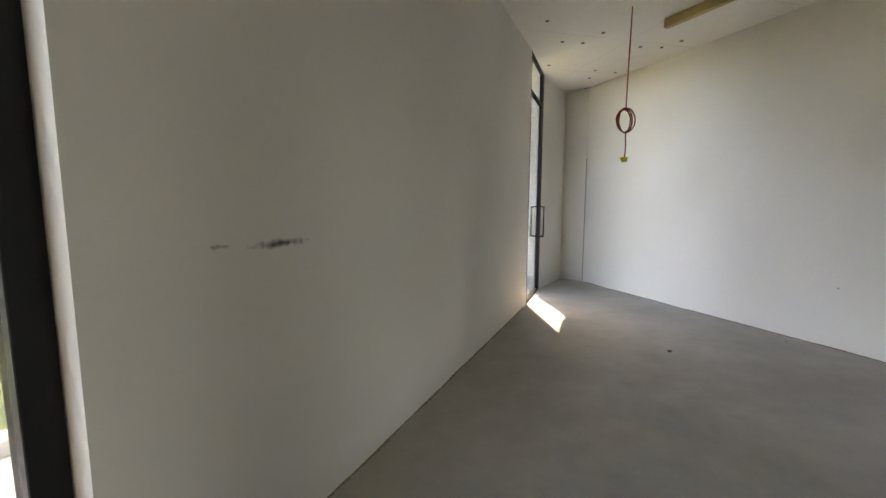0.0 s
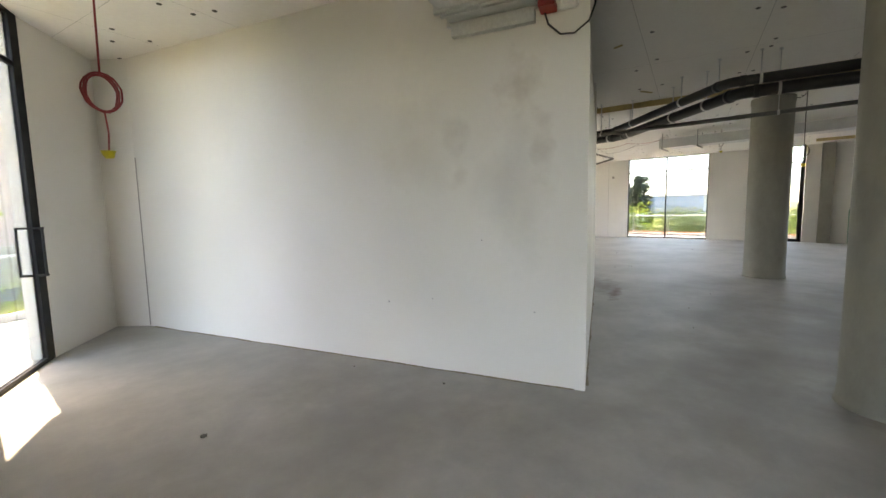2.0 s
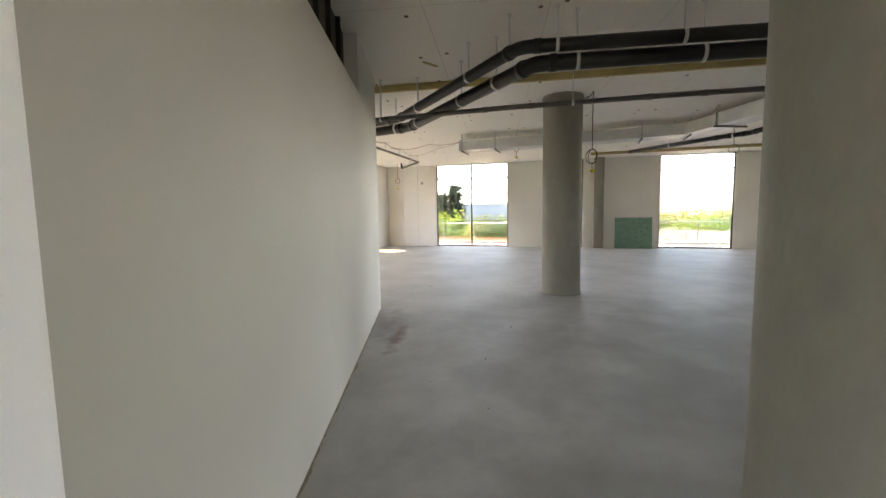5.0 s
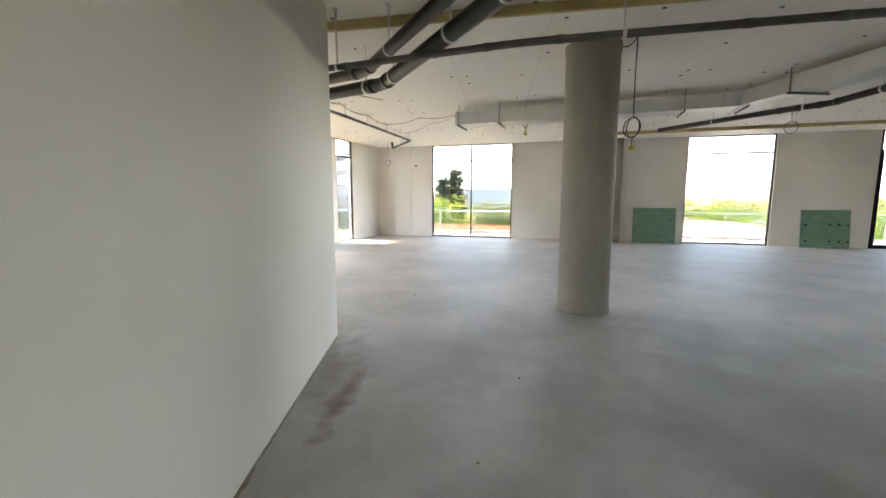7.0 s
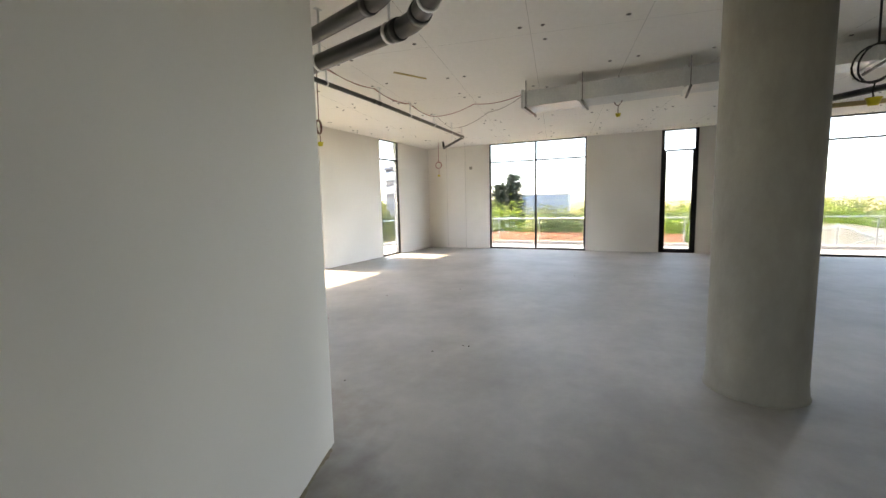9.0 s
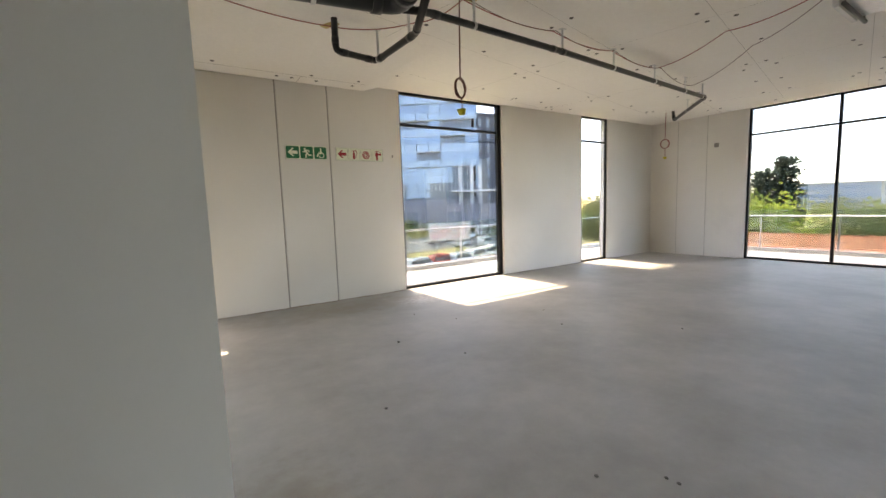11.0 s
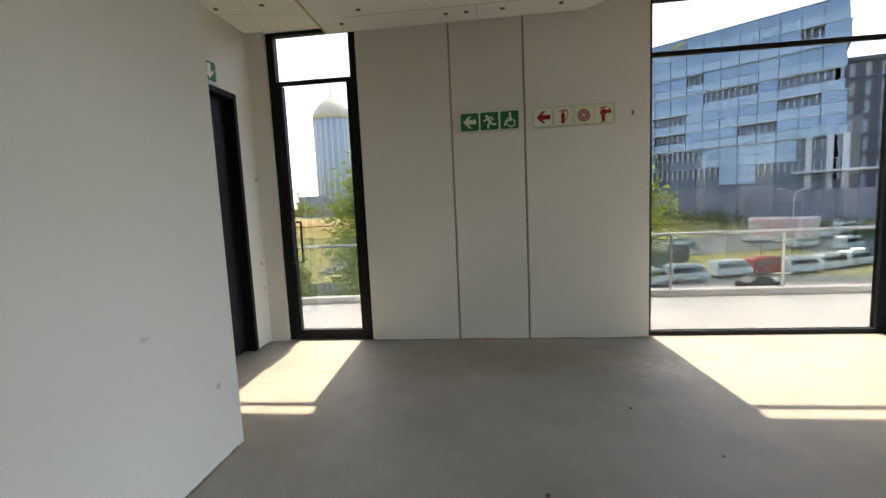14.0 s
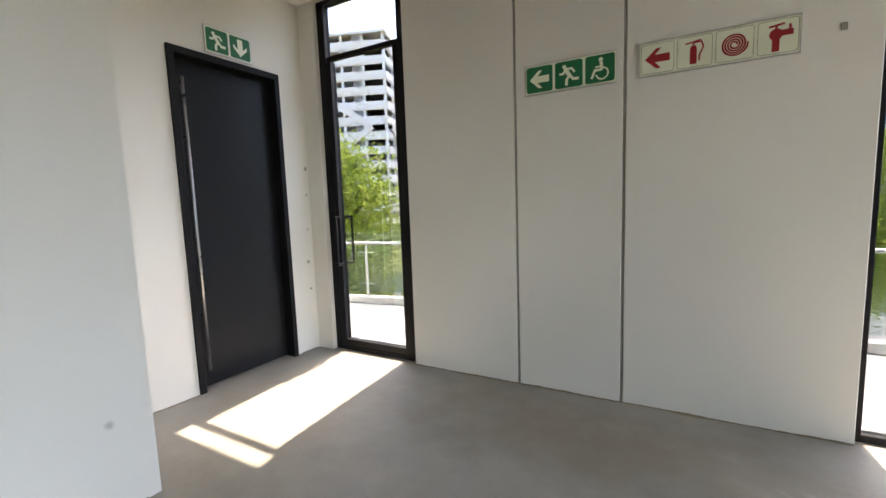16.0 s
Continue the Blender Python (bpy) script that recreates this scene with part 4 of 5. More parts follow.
M_ASPHALT = surface("asphalt", (0.21, 0.205, 0.20), 0.9, second=(0.165, 0.16, 0.158), scales=(0.15, 6), fine=0.15)
M_KERB = surface("kerb_concrete", (0.45, 0.44, 0.41), 0.9)
M_SOIL = surface("ochre_soil", (0.46, 0.27, 0.09), 0.95, second=(0.40, 0.26, 0.10), scales=(0.1, 2))
cs = [-3500, -1200, -500, -250] + list(range(-160, 201, 12)) + [260, 500, 1200, 3500]
bm = bmesh.new()
grid = [[bm.verts.new((x, y, ground_z(x, y))) for x in cs] for y in cs]
for r0, r1 in zip(grid, grid[1:]):
    for k in range(len(cs) - 1):
        bm.faces.new((r0[k], r0[k + 1], r1[k + 1], r1[k]))
tagged(part("ground", bm, M_GROUND), "dry grass ground falling away below the building", "ground", kind="structure")


def patch(name, pts, z, mat, lab, cat, lift=0.05):
    bm = bmesh.new()
    prism(bm, pts, "z", z - 0.4, z + lift)
    return tagged(part(name, bm, mat), lab, cat, kind="structure")


patch("road", [(-160, 34), (-40, 30), (10, 40), (70, 47), (180, 60), (180, 72), (95, 66), (62, 62), (26, 58.5), (0, 54), (-40, 46), (-160, 50)], LOW, M_ASPHALT, "grey asphalt road below the balcony", "road")
patch("pavement", [(26, 58.6), (62, 62.1), (62, 62.6), (26, 59.1)], LOW, M_KERB, "pale concrete kerb", "kerb", 0.16)
patch("soil_field", [(-56, 106), (-28, 110), (-40, 168), (-92, 150)], HIGH, M_SOIL, "bare ochre soil lot", "field", 0.3)
for y, w in ((72, 9),):
    bm = bmesh.new()
    xs = list(range(-20, 140, 10))
    lo = [bm.verts.new((x, y - w / 2 + 0.12 * x, ground_z(x, y - w / 2 + 0.12 * x) + 0.35)) for x in xs]
    hi = [bm.verts.new((x, y + w / 2 + 0.12 * x, ground_z(x, y + w / 2 + 0.12 * x) + 0.35)) for x in xs]
    for k in range(len(xs) - 1):
        bm.faces.new((lo[k], lo[k + 1], hi[k + 1], hi[k]))
    tagged(part("road", bm, M_ASPHALT), "grey asphalt road climbing to the office tower", "road", kind="structure")

bm = bmesh.new()
lot = [[Vector((53.0, 66.0)).lerp(Vector((57.0, 82.0)), v).lerp(Vector((64.0, 62.8)).lerp(Vector((80.0, 80.0)), v), u) for u in [k / 8 for k in range(9)]] for v in [k / 8 for k in range(9)]]
lot = [[bm.verts.new((p.x, p.y, ground_z(p.x, p.y) + 0.32)) for p in r] for r in lot]
for r0, r1 in zip(lot, lot[1:]):
    for k in range(8):
        bm.faces.new((r0[k], r0[k + 1], r1[k + 1], r1[k]))
tagged(part("road", bm, M_ASPHALT), "grey asphalt turning area beside the billboard", "road", kind="structure")

# ---- outside: vehicles ----
M_TYRE = surface("tyre_rubber", (0.02, 0.02, 0.02), 0.8)
M_CARGLASS = surface("car_glass", (0.03, 0.04, 0.05), 0.08)
M_CARWHITE = surface("white_car_paint", (0.72, 0.73, 0.74), 0.25, fine=0.02)
M_CARRED = surface("red_car_paint", (0.45, 0.03, 0.03), 0.25, fine=0.02)
M_CARSILVER = surface("silver_car_paint", (0.45, 0.47, 0.5), 0.3, fine=0.02)
M_LAMP = surface("lamp_lens", (0.7, 0.68, 0.6), 0.15)


def vehicle(name, profile, glass, wheels, width, mat, lab, cat, group, at):
    """profile: side outline (x along, z up); glass: side window polygons; wheels: (x, radius)."""
    ob = thing(name, at, lab, cat, group)
    bm = bmesh.new()
    prism(bm, profile, "y", -width / 2, width / 2)
    top = max(z for _, z in profile)
    for v in bm.verts:
        if v.co.z > top * 0.55:
            v.co.y *= 1 - 0.16 * (v.co.z / top - 0.55) / 0.45
    bmesh.ops.bevel(bm, geom=bm.edges[:], offset=0.05, segments=2, affect="EDGES")
    body = part("body", bm, mat, ob, smooth=False)
    for s in (-1, 1):
        for poly in glass:
            bm = bmesh.new()
            prism(bm, poly, "y", s * (width / 2 - 0.10), s * (width / 2 + 0.004))
            for v in bm.verts:
                v.co.y *= 1 - 0.16 * max(0, v.co.z / top - 0.55) / 0.45
            part("side_window", bm, M_CARGLASS, body, "dark side window")
        for x, r in wheels:
            bm = bmesh.new()
            tube(bm, [(x, s * (width / 2 - 0.2), r), (x, s * (width / 2 + 0.01), r)], r, 16)
            w = part("wheel", bm, M_TYRE, ob)
            bm = bmesh.new()
            tube(bm, [(x, s * (width / 2), r), (x, s * (width / 2 + 0.02), r)], r * 0.6, 12)
            part("rim", bm, M_CARSILVER, w)
    x1 = max(x for x, _ in profile)
    for s in (-1, 1):
        bm = bmesh.new()
        box(bm, x1 - 0.10, x1 + 0.008, s * width * 0.42 - 0.15, s * width * 0.42 + 0.1, 0.68, 0.84)
        part("headlight", bm, M_LAMP, ob)
    return ob


VAN = [(-2.35, 0.35), (2.25, 0.35), (2.4, 0.55), (2.38, 0.95), (2.1, 1.2), (1.45, 1.95), (1.1, 2.1), (-2.1, 2.1), (-2.35, 1.9)]
VANGLASS = [[(-2.2, 1.2), (-1.2, 1.2), (-1.2, 1.75), (-2.1, 1.75)], [(-1.1, 1.2), (0.0, 1.2), (0.0, 1.75), (-1.1, 1.75)], [(0.1, 1.2), (0.85, 1.2), (0.85, 1.75), (0.1, 1.75)], [(0.95, 1.2), (1.9, 1.2), (1.4, 1.75), (0.95, 1.75)]]
CAR = [(-2.05, 0.28), (2.0, 0.28), (2.12, 0.45), (2.05, 0.75), (1.1, 0.92), (0.45, 1.42), (-1.1, 1.45), (-1.75, 0.98), (-2.1, 0.92)]
CARGLASS = [[(-1.5, 0.98), (-0.4, 0.98), (-0.4, 1.34), (-1.1, 1.34)], [(-0.3, 0.98), (0.85, 0.98), (0.4, 1.34), (-0.3, 1.34)]]
WH = [(-1.45, 0.34), (1.5, 0.34)]


def gp(x, y, a, up=0.06):
    return pose(x, y, ground_z(x, y) + up, 0, 0, a)


van = vehicle("minibus", VAN, VANGLASS, WH, 1.75, M_CARWHITE, "white minibus taxi parked at the kerb", "minibus", "minibuses on the road", gp(30.4, 55.7, 14))
for x, y, a in ((36.4, 58.4, 16), (45.0, 60.0, 20), (49.8, 62.2, 24), (54.2, 64.4, 28), (25.4, 53.4, 12), (54.8, 74.8, 24), (60.2, 73.6, 30)):
    copy_thing(van, gp(x, y, a))
vehicle("minibus", VAN, VANGLASS, WH, 1.75, M_CARRED, "red minibus taxi parked at the kerb", "minibus", "minibuses on the road", gp(41.2, 60.0, 18))
car = vehicle("car", CAR, CARGLASS, WH, 1.72, M_CARSILVER, "silver hatchback on the road", "car", "cars on the road", gp(-38, 35, 100))
white = vehicle("car", CAR, CARGLASS, WH, 1.72, M_CARWHITE, "white hatchback on the upper road", "car", "cars on the road", gp(30, 75.5, 12, 0.45))
for x, y, a in ((38, 76.5, 10), (50, 77.5, 190), (60, 79, 12), (70, 80.5, 190), (82, 82, 15)):
    copy_thing(white, gp(x, y, a, 0.45))
copy_thing(van, gp(55, 78.5, 190, 0.45)), copy_thing(van, gp(65, 80, 12, 0.45))
for x, y, a in ((-30, 44, 185), (62, 55, 20), (58.6, 69.0, 25)):
    copy_thing(car, gp(x, y, a))
M_CARBLACK = surface("black_car_paint", (0.02, 0.02, 0.025), 0.25, fine=0.02)
vehicle("car", CAR, CARGLASS, WH, 1.72, M_CARBLACK, "black hatchback driving past the minibuses", "car", "cars on the road", gp(35.3, 50.6, 16))

# ---- outside: street furniture ----
M_POLE = surface("grey_steel_pole", (0.34, 0.35, 0.36), 0.5, 0.3)
lamp = thing("street_lamp", gp(45.6, 62.4, 20), "tall grey street lamp with two curved arms", "street lamp")
bm = bmesh.new()
tube(bm, [(0, 0, 0), (0, 0, 9.4)], 0.11, 10, r_end=0.06)
part("pole", bm, M_POLE, lamp)
for s in (-1, 1):
    bm = bmesh.new()
    tube(bm, rounded([(0, 0, 9.2), (s * 0.35, 0, 9.9), (s * 2.0, 0, 10.3)], 0.5), 0.045, 8)
    arm = part("arm", bm, M_POLE, lamp)
    bm = bmesh.new()
    box(bm, s * 2.3 - 0.42, s * 2.3 + 0.42, -0.12, 0.12, 10.24, 10.36, 0.03)
    part("lamp_head", bm, M_POLE, arm)
lamp2 = copy_thing(lamp, gp(64, 80, 20))
M_BOARD = surface("billboard_print", (0.60, 0.26, 0.30), 0.5, second=(0.72, 0.68, 0.68), scales=(0.9, 5), amount=1.0)
bb = thing("billboard", gp(48.7, 69.4, -26), "pale pink billboard with a printed picture on steel posts", "billboard")
bm = bmesh.new()
box(bm, -3.9, 3.9, -0.1, 0.1, 2.9, 6.0, 0.02)
part("panel", bm, M_CARWHITE, bb)
bm = bmesh.new()
box(bm, -3.65, 3.65, -0.125, -0.104, 3.1, 5.8)
part("print", bm, M_BOARD, bb)
for x in (-2.4, 2.4):
    bm = bmesh.new()
    box(bm, x - 0.1, x + 0.1, 0.1, 0.3, -0.6, 5.6)
    part("post", bm, M_POLE, bb)
M_BLOCK = surface("grey_block", (0.26, 0.26, 0.25), 0.9, second=(0.2, 0.2, 0.19), scales=(1, 8))
for x0, y0, x1, y1 in ((20, 63, 32, 64.5), (32, 64.5, 36.5, 70)):
    bm = bmesh.new()
    box(bm, 0, math.hypot(x1 - x0, y1 - y0), 0, 0.25, -1.0, 2.3, 0.01)
    n = 5
    for k in range(n + 1):
        u = math.hypot(x1 - x0, y1 - y0) * k / n
        box(bm, u - 0.2, u + 0.2, -0.1, 0.35, -1.0, 2.5, 0.01)
    tagged(part("boundary_wall", bm, M_BLOCK), "grey block boundary wall with piers", "wall", "boundary walls").matrix_world = axis_pose((x0, y0), (x1, y1), LOW + 0.4)

fl = thing("corrugated_fence", axis_pose((-22, 44), (-8, 49), LOW), "grey corrugated sheet fence beside the road", "fence")
for k in range(28):
    bm = bmesh.new()
    prism(bm, [(0.52 * k, 0), (0.52 * k + 0.16, -0.06), (0.52 * k + 0.36, -0.06), (0.52 * k + 0.515, 0), (0.52 * k + 0.36, 0.0), (0.52 * k + 0.16, 0.0)], "z", 0, 2.1)
    part("sheet", bm, M_POLE, fl)

# ---- outside: buildings ----
M_BLUEGLASS = surface("blue_curtain_glass", (0.20, 0.30, 0.43), 0.12, 0.25, second=(0.16, 0.25, 0.38), scales=(0.12, 0.6), fine=0.05)
M_SPANDREL = surface("pale_blue_spandrel", (0.29, 0.40, 0.53), 0.25, 0.2, second=(0.25, 0.36, 0.49), scales=(0.12, 0.7), fine=0.04)
M_SLABEDGE = surface("pale_slab_edge", (0.55, 0.58, 0.6), 0.6)
# blue glass darkened in its colour for the shade inside the balcony recesses
M_SHADEGLASS = surface("recess_shade_glass", (0.10, 0.145, 0.21), 0.15, 0.2)
M_STONE = surface("pink_stone", (0.58, 0.48, 0.42), 0.8, second=(0.53, 0.44, 0.39), scales=(0.3, 3))
M_DARKCLAD = surface("dark_cladding", (0.05, 0.06, 0.085), 0.5, second=(0.07, 0.08, 0.11), scales=(0.2, 3))
M_GREYCLAD = surface("grey_podium", (0.22, 0.235, 0.27), 0.6, second=(0.17, 0.185, 0.22), scales=(0.25, 2))
M_WHITECON = surface("white_painted_concrete", (0.66, 0.66, 0.68), 0.8, second=(0.6, 0.6, 0.62), scales=(0.2, 3))
# distance haze is mixed into this pale blue-grey
M_HAZE = surface("pale_haze_tone", (0.27, 0.32, 0.38), 0.6, second=(0.23, 0.28, 0.34), scales=(0.05, 0.8))
M_ROOFTILE = surface("clay_tile", (0.40, 0.15, 0.07), 0.8, second=(0.33, 0.12, 0.06), scales=(0.8, 9), fine=0.2)


def face_block(ob, name, p0, p1, z0, z1, depth, mat, out=0.0):
    """A slab of building along p0 to p1 (plan), from out metres in front of the line to depth behind it."""
    o = ob.matrix_world.translation
    bm = bmesh.new()
    box(bm, 0, (Vector(p1) - Vector(p0)).length, -out, depth, z0 - o.z, z1 - o.z)
    q = part(name, bm, mat, ob)
    q.matrix_world = axis_pose(p0, p1, o.z)
    return q


def office_tower():
    A, B, C, W = (41, 105.5), (68.3, 87.0), (79, 105), (39.2, 111.0)
    base, top, h = HIGH, 34.0, 3.83
    ob = thing("office_tower", (A[0], A[1], base), "blue glass office tower with banded floors and open balconies", "office building")
    pts = [W, A, B, C, (54, 122)]
    bm = bmesh.new()
    prism(bm, [(x - A[0], y - A[1]) for x, y in pts], "z", 0, 5.2)
    part("podium", bm, M_GREYCLAD, ob)
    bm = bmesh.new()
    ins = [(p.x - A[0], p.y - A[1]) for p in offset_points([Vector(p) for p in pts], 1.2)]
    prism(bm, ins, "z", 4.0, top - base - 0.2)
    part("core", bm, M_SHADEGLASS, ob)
    # open balconies: storey from the top, from, to along the front
    recess = [(1, 25.5, 31.0), (2, 8.5, 12.5), (3, 12.0, 21.0), (3, 25.0, 31.5), (4, 25.0, 29.0), (4, 0.0, 8.0), (5, 2.0, 8.0), (5, 17.5, 22.5), (6, 2.0, 11.0), (7, 0.0, 14.0), (6, 25.5, 33.0), (7, 20.0, 33.0)]
    for k in range(8):
        z1 = top - k * h
        z0 = z1 - h
        grow = 0.35 * math.sin(k * 1.7)
        for p, q in ((W, A), (A, B), (B, C)):
            L = (Vector(q) - Vector(p)).length
            d = (Vector(q) - Vector(p)).normalized()
            # thin pale slab line, a darker vision band below it, a paler spandrel band at the floor
            face_block(ob, "slab_edge", p, q, z1 - 0.16, z1, 1.0, M_SLABEDGE if p is A and k in (3, 4, 5, 6) else M_SPANDREL, 0.30 + grow)
            n = max(1, round(L / 3.0))
            for c in range(n):
                u, v = L * c / n, L * (c + 1) / n
                a, b = Vector(p) + d * (u + 0.05), Vector(p) + d * (v - 0.05)
                hole = p is A and any(k == r and u > s0 - 1.5 and v < s1 + 1.5 for r, s0, s1 in recess)
                if not (hole and k >= 6):
                    face_block(ob, "spandrel", a, b, z0 + 0.02, z0 + h * 0.44, 0.5, M_SPANDREL, 0.22 + grow)
                if hole:
                    for j in range(3):
                        e = a + d * (0.3 + j)
                        face_block(ob, "post", e, e + d * 0.16, z0 + h * 0.44, z1 - 0.16, 0.2, M_SLABEDGE, 0.1)
                else:
                    face_block(ob, "glazing", a, b, z0 + h * 0.46, z1 - 0.18, 0.4, M_BLUEGLASS if (c * 7 + k * 3) % 11 else M_SPANDREL, 0.12 + grow)
    d = (Vector(B) - Vector(A)).normalized()
    for u in (28.2, 31.0, 33.0):
        c = Vector(A) + d * u
        face_block(ob, "column", c, c + d * 0.9, base, top - 6 * h, 0.9, M_SLABEDGE, 1.0)
    face_block(ob, "canopy", Vector(A) + d * 26.5, Vector(A) + d * 38, 4.6, 5.0, 4, M_SLABEDGE, 3.0)
    face_block(ob, "garden_wall", Vector(A) - d * 6, Vector(A) + d * 46, base - 1.5, 1.6, 0.4, M_GREYCLAD, 5.0)
    for j in range(12):
        c = Vector(A) - d * 5 + d * 4.2 * j
        face_block(ob, "wall_pier", c, c + d * 0.35, base - 1.5, 1.75, 0.4, M_GREYCLAD, 5.25)
    bm = bmesh.new()
    prism(bm, [(0, 0), (2.4, 0.75), (2.4, 1.1), (0, 0.35)], "y", -0.1, 0.1)
    part("roof_sign", bm, M_YELLOW, ob, "yellow sign wedge").matrix_world = axis_pose(A, B, 32.2) @ pose(6.2, -0.9, 0)
    bm = bmesh.new()
    box(bm, 0, 0.9, -0.1, 0.1, 0, 1.1), box(bm, 1.2, 2.2, -0.1, 0.1, 0, 1.1)
    part("roof_sign", bm, M_SLABEDGE, ob, "pale sign bars").matrix_world = axis_pose(A, B, 30.9) @ pose(6.2, -0.9, 0)


def windowed(name, p0, p1, back, z0, z1, mat, glass, rows, cols, lab, cat, win=(0.6, 0.6), side=None, roof=None):
    """A block along p0 to p1 with a grid of windows on its front and, if given, on its side face p0 to side."""
    ob = thing(name, (p0[0], p0[1], z0), lab, cat)
    d = (Vector(p1) - Vector(p0)).normalized()
    nrm = Vector((-d.y, d.x))
    s = Vector(side) if side else Vector(p0) + nrm * back
    e = s + (Vector(p1) - Vector(p0))
    bm = bmesh.new()
    prism(bm, [(x - p0[0], y - p0[1]) for x, y in (p0, p1, e, s)], "z", 0, z1 - z0)
    wall = part("wall", bm, mat, ob)
    for a, b, nc in ((Vector(p0), Vector(p1), cols), (s, Vector(p0), max(3, int(cols * (s - Vector(p0)).length / (Vector(p1) - Vector(p0)).length)))):
        L = (b - a).length
        ph, pw = (z1 - z0) / rows, L / nc
        proto = None
        for r in range(rows):
            for c in range(nc):
                if proto is None:
                    bm = bmesh.new()
                    box(bm, -pw * win[0] / 2, pw * win[0] / 2, -0.03, 0.2, -ph * win[1] / 2, ph * win[1] / 2)
                    w = proto = part("window", bm, glass, ob)
                else:
                    w = new("window", proto.data)
                    w.parent = ob
                w.matrix_world = axis_pose(a, b, z0 + (r + 0.5) * ph) @ pose((c + 0.5) * pw, 0, 0)
    bm = bmesh.new()
    prism(bm, [(x - p0[0], y - p0[1]) for x, y in [(p.x, p.y) for p in offset_points([Vector(p0), Vector(p1), e, s], -0.4)]], "z", z1 - z0, z1 - z0 + 0.7)
    part("parapet", bm, mat, ob)
    return ob


def car_park():
    C, Lf, R = (-43.4, 74.6), (-79.9, 58.0), (-54.4, 104.5)
    z0, n, h = LOW, 15, 2.98
    z1 = z0 + n * h
    ob = thing("parking_garage", (C[0], C[1], z0), "white multi-storey parking garage with open decks and diagonal braces", "parking garage")
    for p, q in ((Lf, C), (C, R)):
        L = (Vector(q) - Vector(p)).length
        d = (Vector(q) - Vector(p)).normalized()
        # set-back wall whose grey holds the shade inside the open decks
        face_block(ob, "deck_shade_wall", p, q, z0, z1, 12 if q == C else 7, M_DECKSHADE, -5.0)
        for k in range(n):
            z = z0 + k * h
            face_block(ob, "deck", p, q, z, z + 0.3, 5.0, M_WHITECON, 0.0)
            face_block(ob, "parapet", p, q, z + 0.28, z + h * 0.56, 0.25, M_WHITECON, 0.18)
        for k in range(int(L / 4.4) + 1):
            c = Vector(p) + d * (L - 0.6 - 4.4 * k if q == C else 0.1 + 4.4 * k)
            face_block(ob, "pillar", c, c + d * 0.55, z0, z1, 0.6, M_WHITECON, -0.25)
        for u0, u1 in (((L - 10.5, L - 3.2), (L - 24.5, L - 17.2)) if q == C else ((9.5, 2.2),)):
            for za, zb in ((22.6, 17.9), (17.9, 13.2)):
                a, b = ((u0, za), (u1, zb)) if zb > 17 else ((u1, za), (u0, zb))
                dx, dz = b[0] - a[0], b[1] - a[1]
                ln = math.hypot(dx, dz)
                px, pz = -dz / ln * 0.65, dx / ln * 0.65
                bm = bmesh.new()
                prism(bm, [(a[0] + px, a[1] + pz), (b[0] + px, b[1] + pz), (b[0] - px, b[1] - pz), (a[0] - px, a[1] - pz)], "y", -0.5, -0.19)
                part("brace", bm, M_WHITECON, ob, "white diagonal brace").matrix_world = axis_pose(p, q, 0)
    bm = bmesh.new()
    prism(bm, [(0.4, -0.4), (R[0] - C[0], R[1] - C[1]), (Lf[0] - C[0] - 8, Lf[1] - C[1] + 26), (Lf[0] - C[0], Lf[1] - C[1])], "z", z1 - z0, z1 - z0 + 0.5)
    part("roof", bm, M_WHITECON, ob)


# grey with the open decks' inner shade put into it
M_DECKSHADE = surface("shaded_deck_grey", (0.20, 0.20, 0.215), 0.8, second=(0.14, 0.14, 0.155), scales=(0.2, 2))
office_tower()
car_park()
windowed("dark_office_block", (72.5, 97), (104, 92), 20, HIGH, 25.5, M_DARKCLAD, M_HAZE, 8, 13, "dark clad office block with narrow pale windows", "office building", (0.35, 0.7))
windowed("stone_building", (-6.1, 72.2), (16, 75.5), 30, LOW, 17.0, M_STONE, M_BLUEGLASS, 6, 6, "pink stone building with tall recessed windows", "office building", (0.42, 0.62), side=(-20.5, 108))
windowed("glass_tower", (-26.5, 124), (14, 128), 20, HIGH, 66, M_BLUEGLASS, M_SPANDREL, 16, 10, "tall blue glass tower behind the stone building", "office building", (0.9, 0.5))
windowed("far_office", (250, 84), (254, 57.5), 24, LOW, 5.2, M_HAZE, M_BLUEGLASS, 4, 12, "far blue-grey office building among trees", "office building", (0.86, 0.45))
windowed("side_office", (98, 66), (118, 52), 16, LOW, 12.0, M_GREYCLAD, M_BLUEGLASS, 5, 7, "grey office building with ribbon windows", "office building", (0.8, 0.5))
M_FARBLUE = surface("far_blue_glass", (0.30, 0.40, 0.53), 0.4, second=(0.36, 0.45, 0.58), scales=(0.05, 0.6))
M_DOME = surface("pale_gold_roof", (0.62, 0.59, 0.50), 0.6)
T0 = thing("dome_tower", (-142, 372, HIGH), "slim far tower with ribbed sides and a domed top", "tower")
bm = bmesh.new()
tube(bm, [(0, 0, 0), (0, 0, 87)], 17, 20)
part("shaft", bm, M_FARBLUE, T0)
for k in range(20):
    bm = bmesh.new()
    a = k * math.tau / 20
    box(bm, 16.6 * math.cos(a) - 0.7, 16.6 * math.cos(a) + 0.7, 16.6 * math.sin(a) - 0.7, 16.6 * math.sin(a) + 0.7, 0, 87)
    part("rib", bm, M_WHITECON, T0)
bm = bmesh.new()
pr = [(17.6, 87), (17.6, 91), (15.5, 96), (11, 101), (6, 105), (2, 107.5), (0.7, 109), (0.4, 126)]
tube(bm, [(0, 0, z) for _, z in pr], 1.0, 20)
